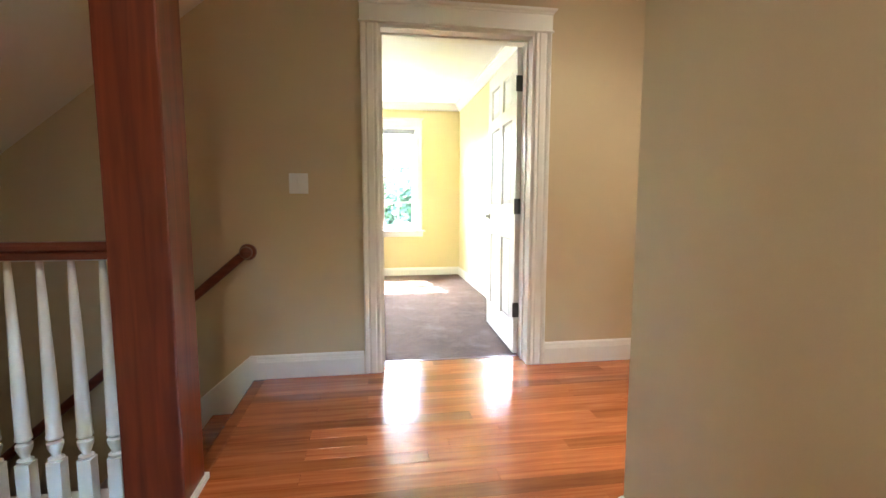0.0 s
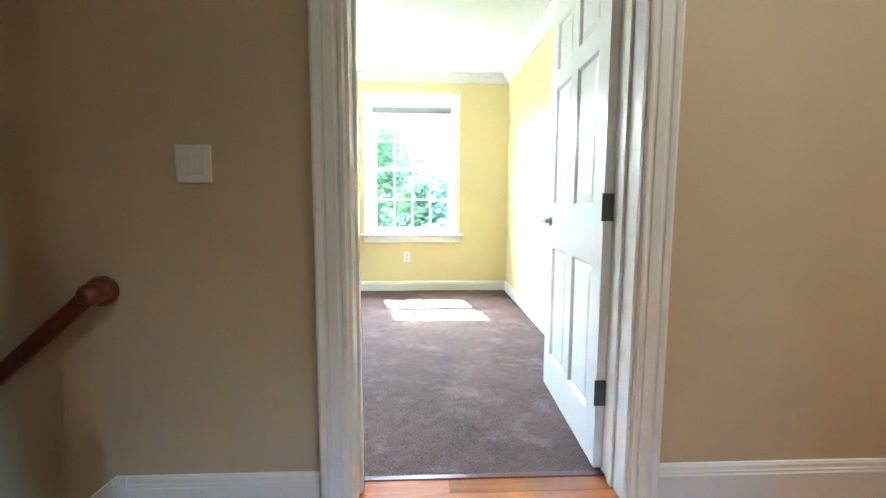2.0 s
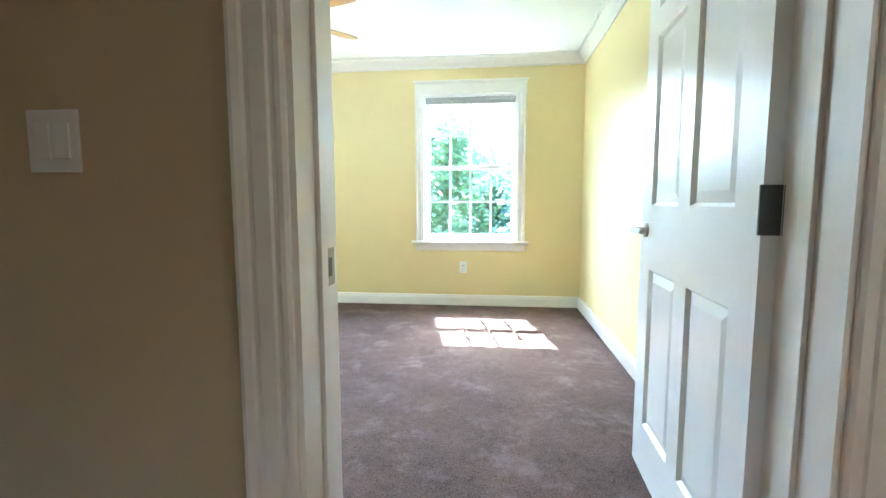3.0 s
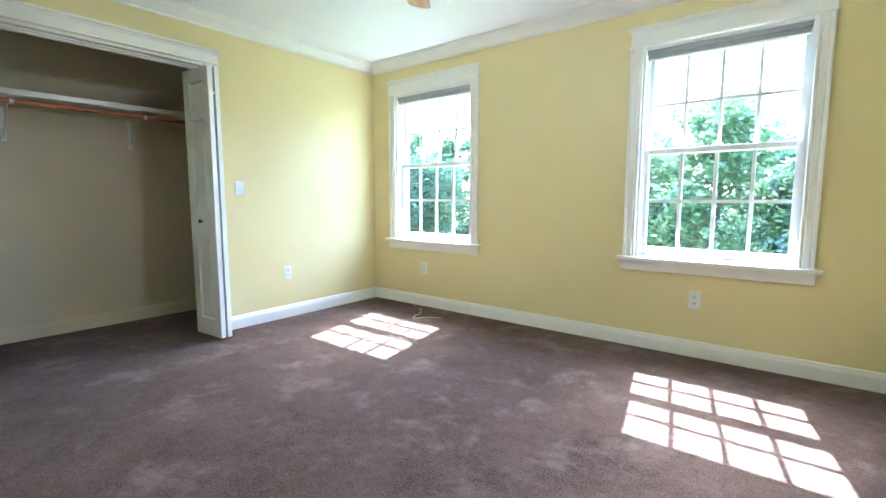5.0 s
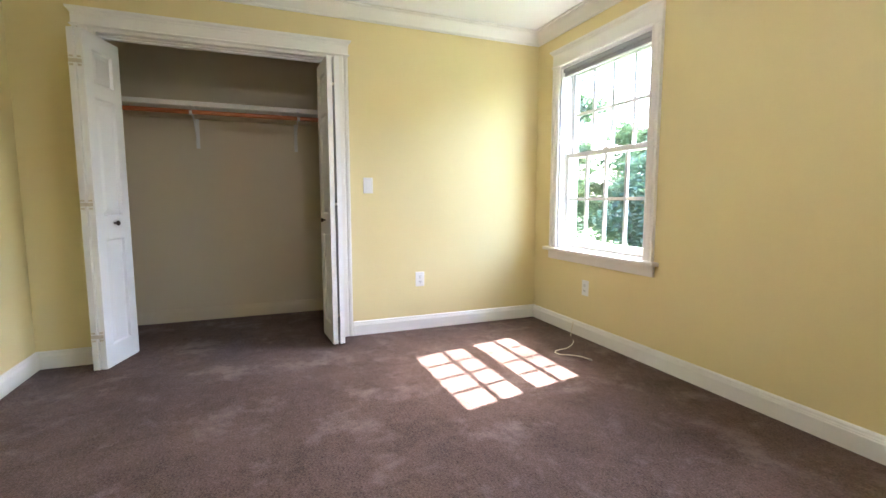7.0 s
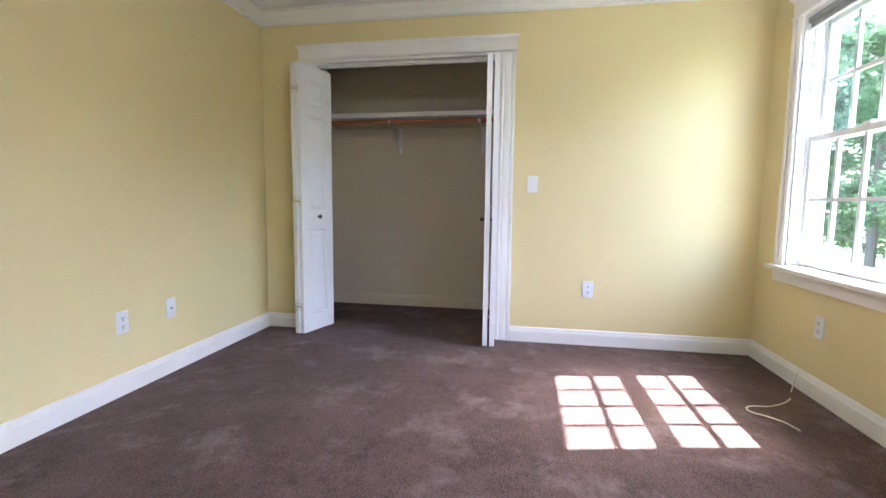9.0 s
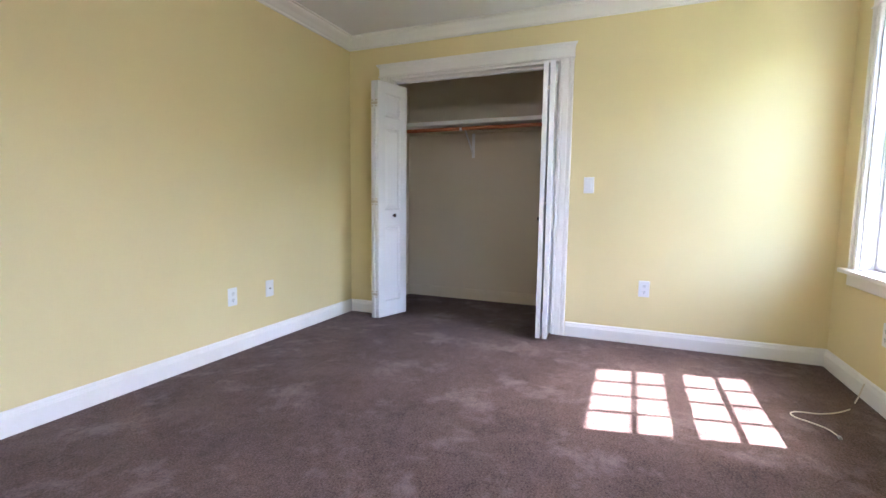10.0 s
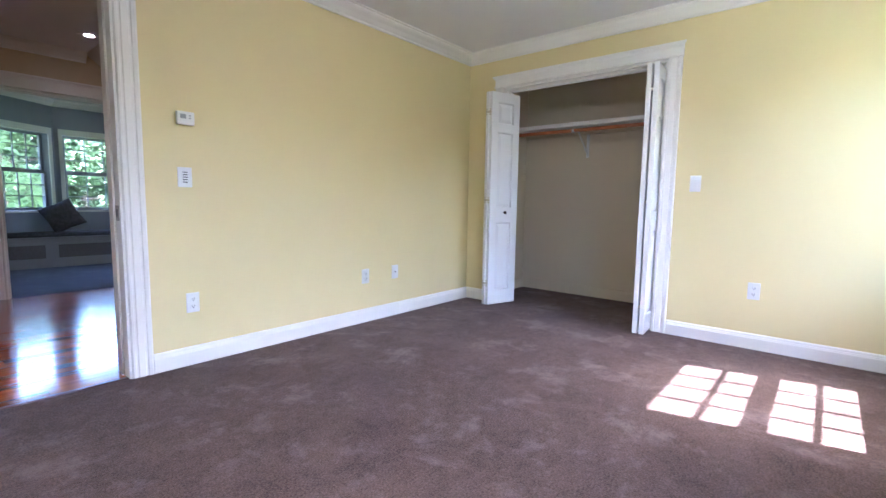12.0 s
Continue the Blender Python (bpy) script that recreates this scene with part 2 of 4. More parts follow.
def holed(u0, u1, z0, z1, holes):
    us = sorted({u0, u1, *(h[0] for h in holes), *(h[1] for h in holes)})
    zs = sorted({z0, z1, *(h[2] for h in holes), *(h[3] for h in holes)})
    full = {}
    for i in range(len(us) - 1):
        for j in range(len(zs) - 1):
            cu, cz = (us[i] + us[i + 1]) / 2, (zs[j] + zs[j + 1]) / 2
            full[i, j] = not any(h[0] < cu < h[1] and h[2] < cz < h[3] for h in holes)
    return us, zs, full


def wall_mesh(along, u0, u1, d0, d1, z0, z1, holes=()):
    """A wall along x or y with openings (u0, u1, z0, z1) that go through it."""
    us, zs, full = holed(u0, u1, z0, z1, holes)
    bm = bmesh.new()

    def v(u, d, z):
        return bm.verts.new((u, d, z) if along == "x" else (d, u, z))
    for (i, j), on in full.items():
        if not on:
            continue
        a, b, c, e = us[i], us[i + 1], zs[j], zs[j + 1]
        for d in (d0, d1):
            bm.faces.new((v(a, d, c), v(b, d, c), v(b, d, e), v(a, d, e)))
        if not full.get((i - 1, j)):
            bm.faces.new((v(a, d0, c), v(a, d1, c), v(a, d1, e), v(a, d0, e)))
        if not full.get((i + 1, j)):
            bm.faces.new((v(b, d0, c), v(b, d1, c), v(b, d1, e), v(b, d0, e)))
        if not full.get((i, j - 1)):
            bm.faces.new((v(a, d0, c), v(b, d0, c), v(b, d1, c), v(a, d1, c)))
        if not full.get((i, j + 1)):
            bm.faces.new((v(a, d0, e), v(b, d0, e), v(b, d1, e), v(a, d1, e)))
    bmesh.ops.remove_doubles(bm, verts=bm.verts, dist=1e-5)
    return bm


BASE = [(0, 0), (0.019, 0), (0.019, 0.100), (0.016, 0.106), (0.016, 0.112), (0.013, 0.118), (0.012, 0.130), (0.007, 0.138), (0, 0.140)]
LOW_BASE = [(d, h * 0.77) for d, h in BASE]
CROWN = [(0, -0.095), (0.012, -0.095), (0.014, -0.080), (0.024, -0.070), (0.040, -0.052), (0.062, -0.034), (0.072, -0.022), (0.074, -0.010), (0.088, -0.008), (0.088, 0), (0, 0)]


def run(name, profile, p0, p1, inward, z, mat, label, category, m0=1, m1=1):
    """A moulding along a wall from p0 to p1; m0, m1: 1 mitred into an inner corner, 0 square."""
    a, b, n = Vector((*p0, z)), Vector((*p1, z)), Vector((*inward, 0))
    t = (b - a).normalized()
    up = Vector((0, 0, 1))
    bm = extrude_profile(bmesh.new(), profile, lambda d, h: a + t * d * m0 + n * d + up * h, lambda d, h: b - t * d * m1 + n * d + up * h)
    return structure(name, bm, mat, label, category)


CASING = [(0, 0), (0, 0.012), (0.006, 0.018), (0.016, 0.018), (0.020, 0.013), (0.028, 0.013), (0.032, 0.018), (0.062, 0.018), (0.066, 0.013),
          (0.074, 0.013), (0.078, 0.020), (0.092, 0.024), (0.100, 0.022), (0.100, 0)]


def casing_leg(bm, along, edge, way, face, out, z0, z1, width=0.100):
    """A fluted casing leg: edge is the opening's side, way points off the opening, out points off the wall."""
    def at(z):
        k = width / 0.100
        return lambda w, d: ((edge + way * w * k, face + out * d, z) if along == "x" else (face + out * d, edge + way * w * k, z))
    return extrude_profile(bm, CASING, at(z0), at(z1))


def casing_head(bm, along, u0, u1, face, out, z, h):
    """A plain head board with a fillet under it and a stepped cap on it."""
    prof = [(0, 0), (0.026, 0), (0.030, 0.006), (0.026, 0.012), (0.021, 0.014), (0.021, h - 0.034), (0.026, h - 0.030), (0.028, h - 0.022),
            (0.040, h - 0.012), (0.042, h), (0, h)]

    def at(u, s):
        return lambda d, q: ((u + s * max(0, d - 0.021), face + out * d, z + q) if along == "x" else (face + out * d, u + s * max(0, d - 0.021), z + q))
    return extrude_profile(bm, prof, at(u0, -1), at(u1, 1))


def door_frame(name, along, u0, u1, d0, d1, height, sides, label, head=0.135):
    """Jamb, stop and casings of an opening, as one frame; sides: faces (+1 is the far face) that carry casings."""
    e = thing(name, Matrix(), label, "door frame", kind="structure")
    j = 0.018

    def put(bm, a, b, c, d, z0, z1, bevel=0.0):
        return box(bm, a, b, c, d, z0, z1, bevel) if along == "x" else box(bm, c, d, a, b, z0, z1, bevel)
    part("jamb", put(bmesh.new(), u0 - 0.002, u0 + j, d0 - 0.004, d1 + 0.004, 0, height - j), TRIM, e)
    part("jamb", put(bmesh.new(), u1 - j, u1 + 0.002, d0 - 0.004, d1 + 0.004, 0, height - j), TRIM, e)
    part("head_jamb", put(bmesh.new(), u0 - 0.002, u1 + 0.002, d0 - 0.004, d1 + 0.004, height - j, height + 0.002), TRIM, e)
    mid = (d0 + d1) / 2
    part("stop", put(bmesh.new(), u0 + j, u0 + j + 0.011, mid - 0.016, mid + 0.018, 0.002, height - j, 0.002), TRIM, e)
    part("stop", put(bmesh.new(), u1 - j - 0.011, u1 - j, mid - 0.016, mid + 0.018, 0.002, height - j, 0.002), TRIM, e)
    part("head_stop", put(bmesh.new(), u0 + j + 0.011, u1 - j - 0.011, mid - 0.016, mid + 0.018, height - j - 0.011, height - j, 0.002), TRIM, e)
    for far in sides:
        face, out = (d1, 1) if far else (d0, -1)
        part("casing_leg", casing_leg(bmesh.new(), along, u0 + 0.006, -1, face, out, 0, height), TRIM, e)
        part("casing_leg", casing_leg(bmesh.new(), along, u1 - 0.006, 1, face, out, 0, height), TRIM, e)
        part("casing_head", casing_head(bmesh.new(), along, u0 - 0.098, u1 + 0.098, face, out, height, head), TRIM, e)
    return e


# ---- the house: walls ----
CEIL = 2.405
DX0, DX1, BA0, BA1 = -0.024, 0.925, 1.94, 2.72
XW, XE, YS, YN = -3.0, 1.18, 0.19, 3.725
structure("wall_hall_bedroom_core", wall_mesh("x", -4.3, 3.72, 0.004, 0.186, -2.85, 2.5, [(DX0, DX1, -0.16, 2.05), (BA0, BA1, -0.16, 2.05)]), TAN, "plastered partition between hall and rooms", "wall")
structure("wall_hall", wall_mesh("x", -4.3, 3.72, 0.0, 0.004, -2.85, 2.5, [(DX0, DX1, -0.16, 2.05), (BA0, BA1, -0.16, 2.05)]), TAN, "tan painted hall wall with two doorways", "wall")
structure("wall_south", wall_mesh("x", XW, XE, 0.186, YS, 0, 2.5, [(DX0, DX1, 0, 2.05)]), YELLOW, "pale yellow bedroom wall with a doorway", "wall")
W1, W2 = (-2.686, -1.760), (-0.356, 0.568)
SILL, HEAD = 0.645, 2.065
structure("wall_north", wall_mesh("x", -4.1, 3.72, YN, 3.885, -2.85, 2.5, [(*W1, SILL, HEAD), (*W2, SILL, HEAD), (2.1, 2.95, 0.95, 1.95)]), YELLOW, "pale yellow bedroom wall with two sash windows", "wall")
CL0, CL1 = 0.60, 2.02
structure("wall_west", wall_mesh("y", YS, YN, -3.06, XW, 0, 2.5, [(CL0, CL1, 0, 2.05)]), YELLOW, "pale yellow bedroom wall with a closet opening", "wall")
structure("wall_west_back", wall_mesh("y", YS, YN, -3.12, -3.06, 0, 2.5, [(CL0, CL1, 0, 2.05)]), CLOSET, "beige inner face of the closet front", "wall")
structure("wall_east", boxed(XE, XE + 0.06, YS, YN, 0, 2.5), YELLOW, "pale yellow plain bedroom wall", "wall")
structure("wall_closet_back", boxed(-4.1, -3.95, YS, YN, 0, 2.5), CLOSET, "beige closet back wall", "wall")
structure("wall_closet_side", boxed(-3.95, -3.12, 2.42, 2.52, 0, 2.5), CLOSET, "beige closet side wall", "wall")
structure("wall_closet_end", boxed(-3.95, -3.12, 0.196, 0.30, 0, 2.5), CLOSET, "beige closet end wall", "wall")
structure("wall_bath_west", boxed(XE + 0.06, 1.36, YS, YN, -0.14, 2.5), BATH, "white bathroom wall", "wall")
structure("wall_bath_south", wall_mesh("x", 1.36, 3.60, 0.196, 0.204, 0, 2.5, [(BA0, BA1, 0, 2.05)]), BATH, "white bathroom wall with a doorway", "wall")
structure("wall_bath_east", boxed(3.60, 3.72, 0.204, YN, -0.14, 2.5), BATH, "white bathroom wall", "wall")
structure("wall_hall_side", boxed(0.685, 0.80, -2.85, -1.525, 0, 2.5), TAN, "tan painted hall side wall ending in a corner", "wall")
structure("wall_hall_recess", boxed(0.80, 3.72, -1.64, -1.525, 0, 2.5), TAN, "tan painted wall of the hall recess", "wall")
structure("wall_hall_end", boxed(3.60, 3.72, -1.525, 0.0, 0, 2.5), TAN, "tan painted hall end wall", "wall")
structure("wall_hall_west", boxed(-1.75, -1.60, -2.85, -1.20, 0, 2.5), TAN, "tan painted hall wall", "wall")
BX0, BX1 = -0.95, 0.13
structure("wall_opposite", wall_mesh("x", -2.6, 2.2, -2.97, -2.85, 0, 2.5, [(BX0, BX1, 0, 1.965)]), TAN, "tan painted wall with a wide opening to the bay room", "wall")

# stairwell below the landing
structure("wall_stair_south", boxed(-4.3, -0.74, -1.26, -1.18, -2.85, -0.02), TAN, "tan painted stairwell wall", "wall")
structure("wall_stair_side", boxed(-4.3, -1.75, -1.26, -1.18, -0.02, 2.5), TAN, "tan painted stairwell wall", "wall")
structure("wall_stair_west", boxed(-4.42, -4.3, -1.26, 0.0, -2.85, 1.2), TAN, "tan painted wall at the stair foot", "wall")
structure("wall_stair_riser", boxed(-0.74, -0.62, -1.18, 0.0, -2.85, -0.24), TAN, "plain wall under the landing", "wall")
structure("floor_lower", boxed(-4.3, -0.74, -1.18, 0, -2.95, -2.85), PLANK, "dark wooden floor at the stair foot", "floor")

# floors
structure("floor_bedroom", boxed(-3.95, XE, 0.17, YN, -0.12, 0.0), CARPET, "worn brown cut-pile carpet with brushed patches", "carpet")
hall_floor = structure("floor_hall", boxed(-0.70, 3.60, -2.90, 0.17, -0.14, -0.017), SUBFLOOR, "glossy reddish oak strip floor", "floor")
structure("floor_landing", boxed(-1.60, -0.70, -2.90, -1.20, -0.14, -0.004), RAILWOOD, "dark reddish wooden landing edge", "floor")
bath_floor = structure("floor_bath", boxed(1.36, 3.60, 0.204, YN, -0.14, -0.010), GROUT, "pale grey square-tiled bathroom floor", "floor")
structure("floor_bay_room", boxed(-3.4, 2.2, -6.6, -2.90, -0.14, 0.0), CARPET_B, "blue-grey carpet of the bay room", "carpet")

# ceilings
structure("ceiling_bedroom", boxed(-3.95, XE, YS, YN, CEIL, 2.5), WHITE, "flat white bedroom ceiling", "ceiling")
structure("ceiling_bath", boxed(1.36, 3.60, 0.204, YN, CEIL, 2.5), BATH, "flat white bathroom ceiling", "ceiling")
structure("ceiling_hall", boxed(-0.58, 3.72, -2.85, 0.0, CEIL, 2.5), WHITE, "flat white hall ceiling", "ceiling")
slope = bmesh.new()
for q in ((-0.58, CEIL), (-4.45, CEIL - 0.806 * 3.87), (-4.45, CEIL - 0.806 * 3.87 + 0.14), (-0.58, CEIL + 0.095)):
    slope.verts.new((q[0], -2.85, q[1])); slope.verts.new((q[0], 0.0, q[1]))
slope.verts.ensure_lookup_table()
sv = slope.verts
for q in ((0, 2, 3, 1), (2, 4, 5, 3), (4, 6, 7, 5), (6, 0, 1, 7), (0, 6, 4, 2), (1, 3, 5, 7)):
    slope.faces.new([sv[i] for i in q])
structure("ceiling_stairs", slope, SOFFIT, "sloped grey-white ceiling over the stairs", "ceiling")
structure("ceiling_bay_room", boxed(-3.4, 2.2, -6.6, -2.97, 2.36, 2.5), WHITE, "flat white bay room ceiling", "ceiling")
# Added slab out of view: stops sky light leaking in between the ceilings.
structure("roof", boxed(-4.6, 3.9, -6.9, 4.1, 2.52, 2.64), BARK, "unseen flat slab added to block sky light over the ceilings", "roof")

# ---- baseboards and crown ----
def base(p0, p1, inward, m0=1, m1=1, mat=TRIM, profile=BASE):
    return run("baseboard", profile, p0, p1, inward, 0, mat, "moulded painted baseboard along the wall", "baseboard", m0, m1)


def crown(p0, p1, inward, m0=1, m1=1, z=CEIL):
    return run("crown_moulding", CROWN, p0, p1, inward, z, TRIM, "white crown moulding under the ceiling", "crown moulding", m0, m1)


base((XW, YN), (XE, YN), (0, -1), profile=LOW_BASE); base((XE, YN), (XE, YS), (-1, 0), profile=LOW_BASE); base((XE, YS), (DX1 + 0.098, YS), (0, 1), 1, 0, profile=LOW_BASE)
base((DX0 - 0.098, YS), (XW, YS), (0, 1), 0, 1, profile=LOW_BASE); base((XW, YS), (XW, CL0 - 0.098), (1, 0), 1, 0, profile=LOW_BASE); base((XW, CL1 + 0.098), (XW, YN), (1, 0), 0, 1, profile=LOW_BASE)
base((-3.95, 0.30), (-3.95, 2.42), (1, 0), mat=CLOSET, profile=LOW_BASE); base((-3.12, 0.30), (-3.95, 0.30), (0, 1), mat=CLOSET, profile=LOW_BASE); base((-3.95, 2.42), (-3.12, 2.42), (0, -1), mat=CLOSET, profile=LOW_BASE)
base((-0.74, 0), (DX0 - 0.098, 0), (0, -1), 0, 0); base((DX1 + 0.098, 0), (BA0 - 0.098, 0), (0, -1), 0, 0); base((BA1 + 0.098, 0), (3.60, 0), (0, -1), 0, 1)
base((0.685, -1.525), (0.685, -2.85), (-1, 0), -1, 1); base((3.60, -1.525), (0.685, -1.525), (0, 1), 1, -1)
base((3.60, YN), (3.60, 0.204), (-1, 0)); base((1.36, YN), (3.60, YN), (0, -1))
for a, b, n in (((XW, YN), (XE, YN), (0, -1)), ((XE, YN), (XE, YS), (-1, 0)), ((XE, YS), (XW, YS), (0, 1)), ((XW, YS), (XW, YN), (1, 0))):
    crown(a, b, n)
crown((-0.58, -2.85), (0.70, -2.85), (0, 1), 0, 1)
crown((3.60, 0), (-0.58, 0), (0, -1), 1, 0)
# sloped skirt board down the stairs
SLOPE = 0.84
sk = bmesh.new()
pts = [(-0.74, 0.0), (-0.74, 0.140), (-0.78, 0.140), (-4.0, 0.140 - SLOPE * 3.22), (-4.0, -0.20 - SLOPE * 3.22), (-0.78, -0.20), (-0.74, -0.20)]
extrude_profile(sk, pts, lambda x, z: (x, -0.017, z), lambda x, z: (x, 0, z))
extrude_profile(sk, [(-0.781, 0.120), (-0.781, 0.139), (-4.0, 0.139 - SLOPE * 3.22), (-4.0, 0.120 - SLOPE * 3.22)], lambda x, z: (x, -0.022, z), lambda x, z: (x, -0.017, z))
structure("trim_stair_skirt", sk, TRIM, "white skirt board sloping down beside the stairs", "skirt board")

# ---- door frames ----
door_frame("door_frame_bedroom", "x", DX0, DX1, 0.0, YS, 2.05, (0, 1), "white fluted casing with a flat capped head")
door_frame("door_frame_bath", "x", BA0, BA1, 0.0, 0.204, 2.05, (0,), "white fluted bathroom door casing")
door_frame("door_frame_closet", "y", CL0, CL1, -3.12, XW, 2.05, (1,), "wide white closet casing with a capped head", head=0.105)
door_frame("door_frame_bay_room", "x", BX0, BX1, -2.97, -2.85, 1.965, (1,), "white casing of the bay room opening")
structure("trim_threshold", boxed(DX0 + 0.018, DX1 - 0.018, 0.150, 0.178, -0.02, 0.004, bevel=0.003), RAILWOOD, "thin dark wooden strip between boards and carpet", "threshold")


# ---- windows ----
def sash(e, name, u0, u1, y0, y1, z0, z1, cols, rows, glass_y, stile=0.032, bottom=0.055, top=0.035, bar=0.022, mat=SASH):
    s = part(name, bmesh.new(), mat, e)
    part("stile", boxed(u0, u0 + stile, y0, y1, z0, z1, bevel=0.003), mat, s)
    part("stile", boxed(u1 - stile, u1, y0, y1, z0, z1, bevel=0.003), mat, s)
    part("rail", boxed(u0 + stile, u1 - stile, y0 + 0.001, y1 - 0.001, z0, z0 + bottom, bevel=0.003), mat, s)
    part("rail", boxed(u0 + stile, u1 - stile, y0 + 0.001, y1 - 0.001, z1 - top, z1, bevel=0.003), mat, s)
    a, b, c, d = u0 + stile, u1 - stile, z0 + bottom, z1 - top
    w, h = (b - a) / cols, (d - c) / rows
    for i in range(1, cols):
        part("muntin", boxed(a + i * w - bar / 2, a + i * w + bar / 2, y0 + 0.010, y1 - 0.010, c, d), mat, s)
    for j in range(1, rows):
        part("muntin", boxed(a, b, y0 + 0.011, y1 - 0.011, c + j * h - bar / 2, c + j * h + bar / 2), mat, s)
    for i in range(cols):
        for j in range(rows):
            p = part("pane", boxed(a + i * w, a + (i + 1) * w, glass_y - 0.002, glass_y + 0.002, c + j * h, c + (j + 1) * h), GLASS, s)
            p.visible_shadow = False


def window(name, u0, u1, label):
    e = thing(name, Matrix(), label, "window", "bedroom sash windows", kind="structure")
    f = YN
    part("casing_leg", casing_leg(bmesh.new(), "x", u0 + 0.006, -1, f, -1, SILL + 0.004, HEAD, 0.080), TRIM, e)
    part("casing_leg", casing_leg(bmesh.new(), "x", u1 - 0.006, 1, f, -1, SILL + 0.004, HEAD, 0.080), TRIM, e)
    part("casing_head", casing_head(bmesh.new(), "x", u0 - 0.074, u1 + 0.074, f, -1, HEAD, 0.130), TRIM, e)
    part("stool", boxed(u0 - 0.115, u1 + 0.115, f - 0.058, f - 0.0005, SILL - 0.022, SILL + 0.004, bevel=0.007), TRIM, e, "rounded white window stool")
    part("apron", boxed(u0 - 0.085, u1 + 0.085, f - 0.020, f - 0.0005, SILL - 0.092, SILL - 0.022, bevel=0.005), TRIM, e)
    part("inner_sill", boxed(u0, u1, f, 3.90, SILL - 0.002, SILL + 0.012), SASH, e)
    part("jamb", boxed(u0, u0 + 0.022, f, 3.90, SILL + 0.012, HEAD - 0.02), SASH, e)
    part("jamb", boxed(u1 - 0.022, u1, f, 3.90, SILL + 0.012, HEAD - 0.02), SASH, e)
    part("head_jamb", boxed(u0, u1, f, 3.90, HEAD - 0.02, HEAD), SASH, e)
    for x in (u0 + 0.022, u1 - 0.030):
        part("track", boxed(x, x + 0.008, 3.772, 3.782, SILL + 0.012, HEAD - 0.02), SASH, e)
        part("track", boxed(x, x + 0.008, 3.822, 3.830, SILL + 0.012, HEAD - 0.02), SASH, e)
    mid = 1.375
    sash(e, "lower_sash", u0 + 0.024, u1 - 0.024, 3.783, 3.821, SILL + 0.014, mid + 0.018, 4, 2, 3.806)
    sash(e, "upper_sash", u0 + 0.024, u1 - 0.024, 3.831, 3.868, mid - 0.018, HEAD - 0.021, 4, 2, 3.852, bottom=0.036, top=0.05)
    part("latch", boxed((u0 + u1) / 2 - 0.03, (u0 + u1) / 2 + 0.03, 3.790, 3.815, mid + 0.018, mid + 0.032, bevel=0.004), PLASTIC, e)
    shade = thing("roller_blind", Matrix(), "rolled-up grey fabric blind at the window head", "window blind", "bedroom blinds")
    part("cassette", boxed(u0 + 0.026, u1 - 0.026, f + 0.006, f + 0.046, HEAD - 0.052, HEAD - 0.021, bevel=0.005), GREY, shade)
    part("fabric", boxed(u0 + 0.030, u1 - 0.030, f + 0.020, f + 0.023, HEAD - 0.078, HEAD - 0.050), GREY, shade)
    part("bottom_bar", boxed(u0 + 0.030, u1 - 0.030, f + 0.014, f + 0.029, HEAD - 0.090, HEAD - 0.078, bevel=0.004), PLASTIC, shade)
    return e


window("window_1", *W1, "white double-hung window with small panes and blind")
window("window_2", *W2, "wide white double-hung window with small panes")
# Added bathroom window, never in view; it only lets daylight into the bathroom.
bw = thing("window_3", Matrix(), "unseen window added to light the bathroom", "window", kind="structure")
sash(bw, "fixed_sash", 2.1, 2.95, 3.79, 3.83, 0.95, 1.95, 3, 2, 3.81)


# ---- bedroom door, open ----
def panel_bits(e, w, h, t, cols, rows, stile, mat, rail_z):
    """Stiles and rails of a panelled leaf, from its hinge edge along +y, with a bevelled field in each panel."""
    body = wall_mesh("y", 0, w, 0, t, 0, h, [(c[0], c[1], r[0], r[1]) for c in cols for r in rows])
    frame_part = part("leaf", body, mat, e)
    for c in cols:
        for r in rows:
            p = bmesh.new()
            for side in (0, 1):
                x_in, x_edge, x_field = (0.013, 0.013, 0.005) if side == 0 else (t - 0.013, t - 0.013, t - 0.005)
                loops = []
                for inset, x in ((-0.001, x_in), (0.012, x_edge), (0.040, x_field)):
                    loops.append([p.verts.new((x, y, z)) for y, z in ((c[0] + inset, r[0] + inset), (c[1] - inset, r[0] + inset), (c[1] - inset, r[1] - inset), (c[0] + inset, r[1] - inset))])
                for a, b in zip(loops, loops[1:]):
                    for k in range(4):
                        p.faces.new((a[k], a[(k + 1) % 4], b[(k + 1) % 4], b[k]))
                p.faces.new(loops[-1])
                edge = 0.0 if side == 0 else t
                o = [p.verts.new((edge, y, z)) for y, z in ((c[0], r[0]), (c[1], r[0]), (c[1], r[1]), (c[0], r[1]))]
                i2 = [p.verts.new((x_in, y, z)) for y, z in ((c[0] + 0.009, r[0] + 0.009), (c[1] - 0.009, r[0] + 0.009), (c[1] - 0.009, r[1] - 0.009), (c[0] + 0.009, r[1] - 0.009))]
                for k in range(4):
                    p.faces.new((o[k], o[(k + 1) % 4], i2[(k + 1) % 4], i2[k]))
            part("panel", p, mat, e)
    return frame_part


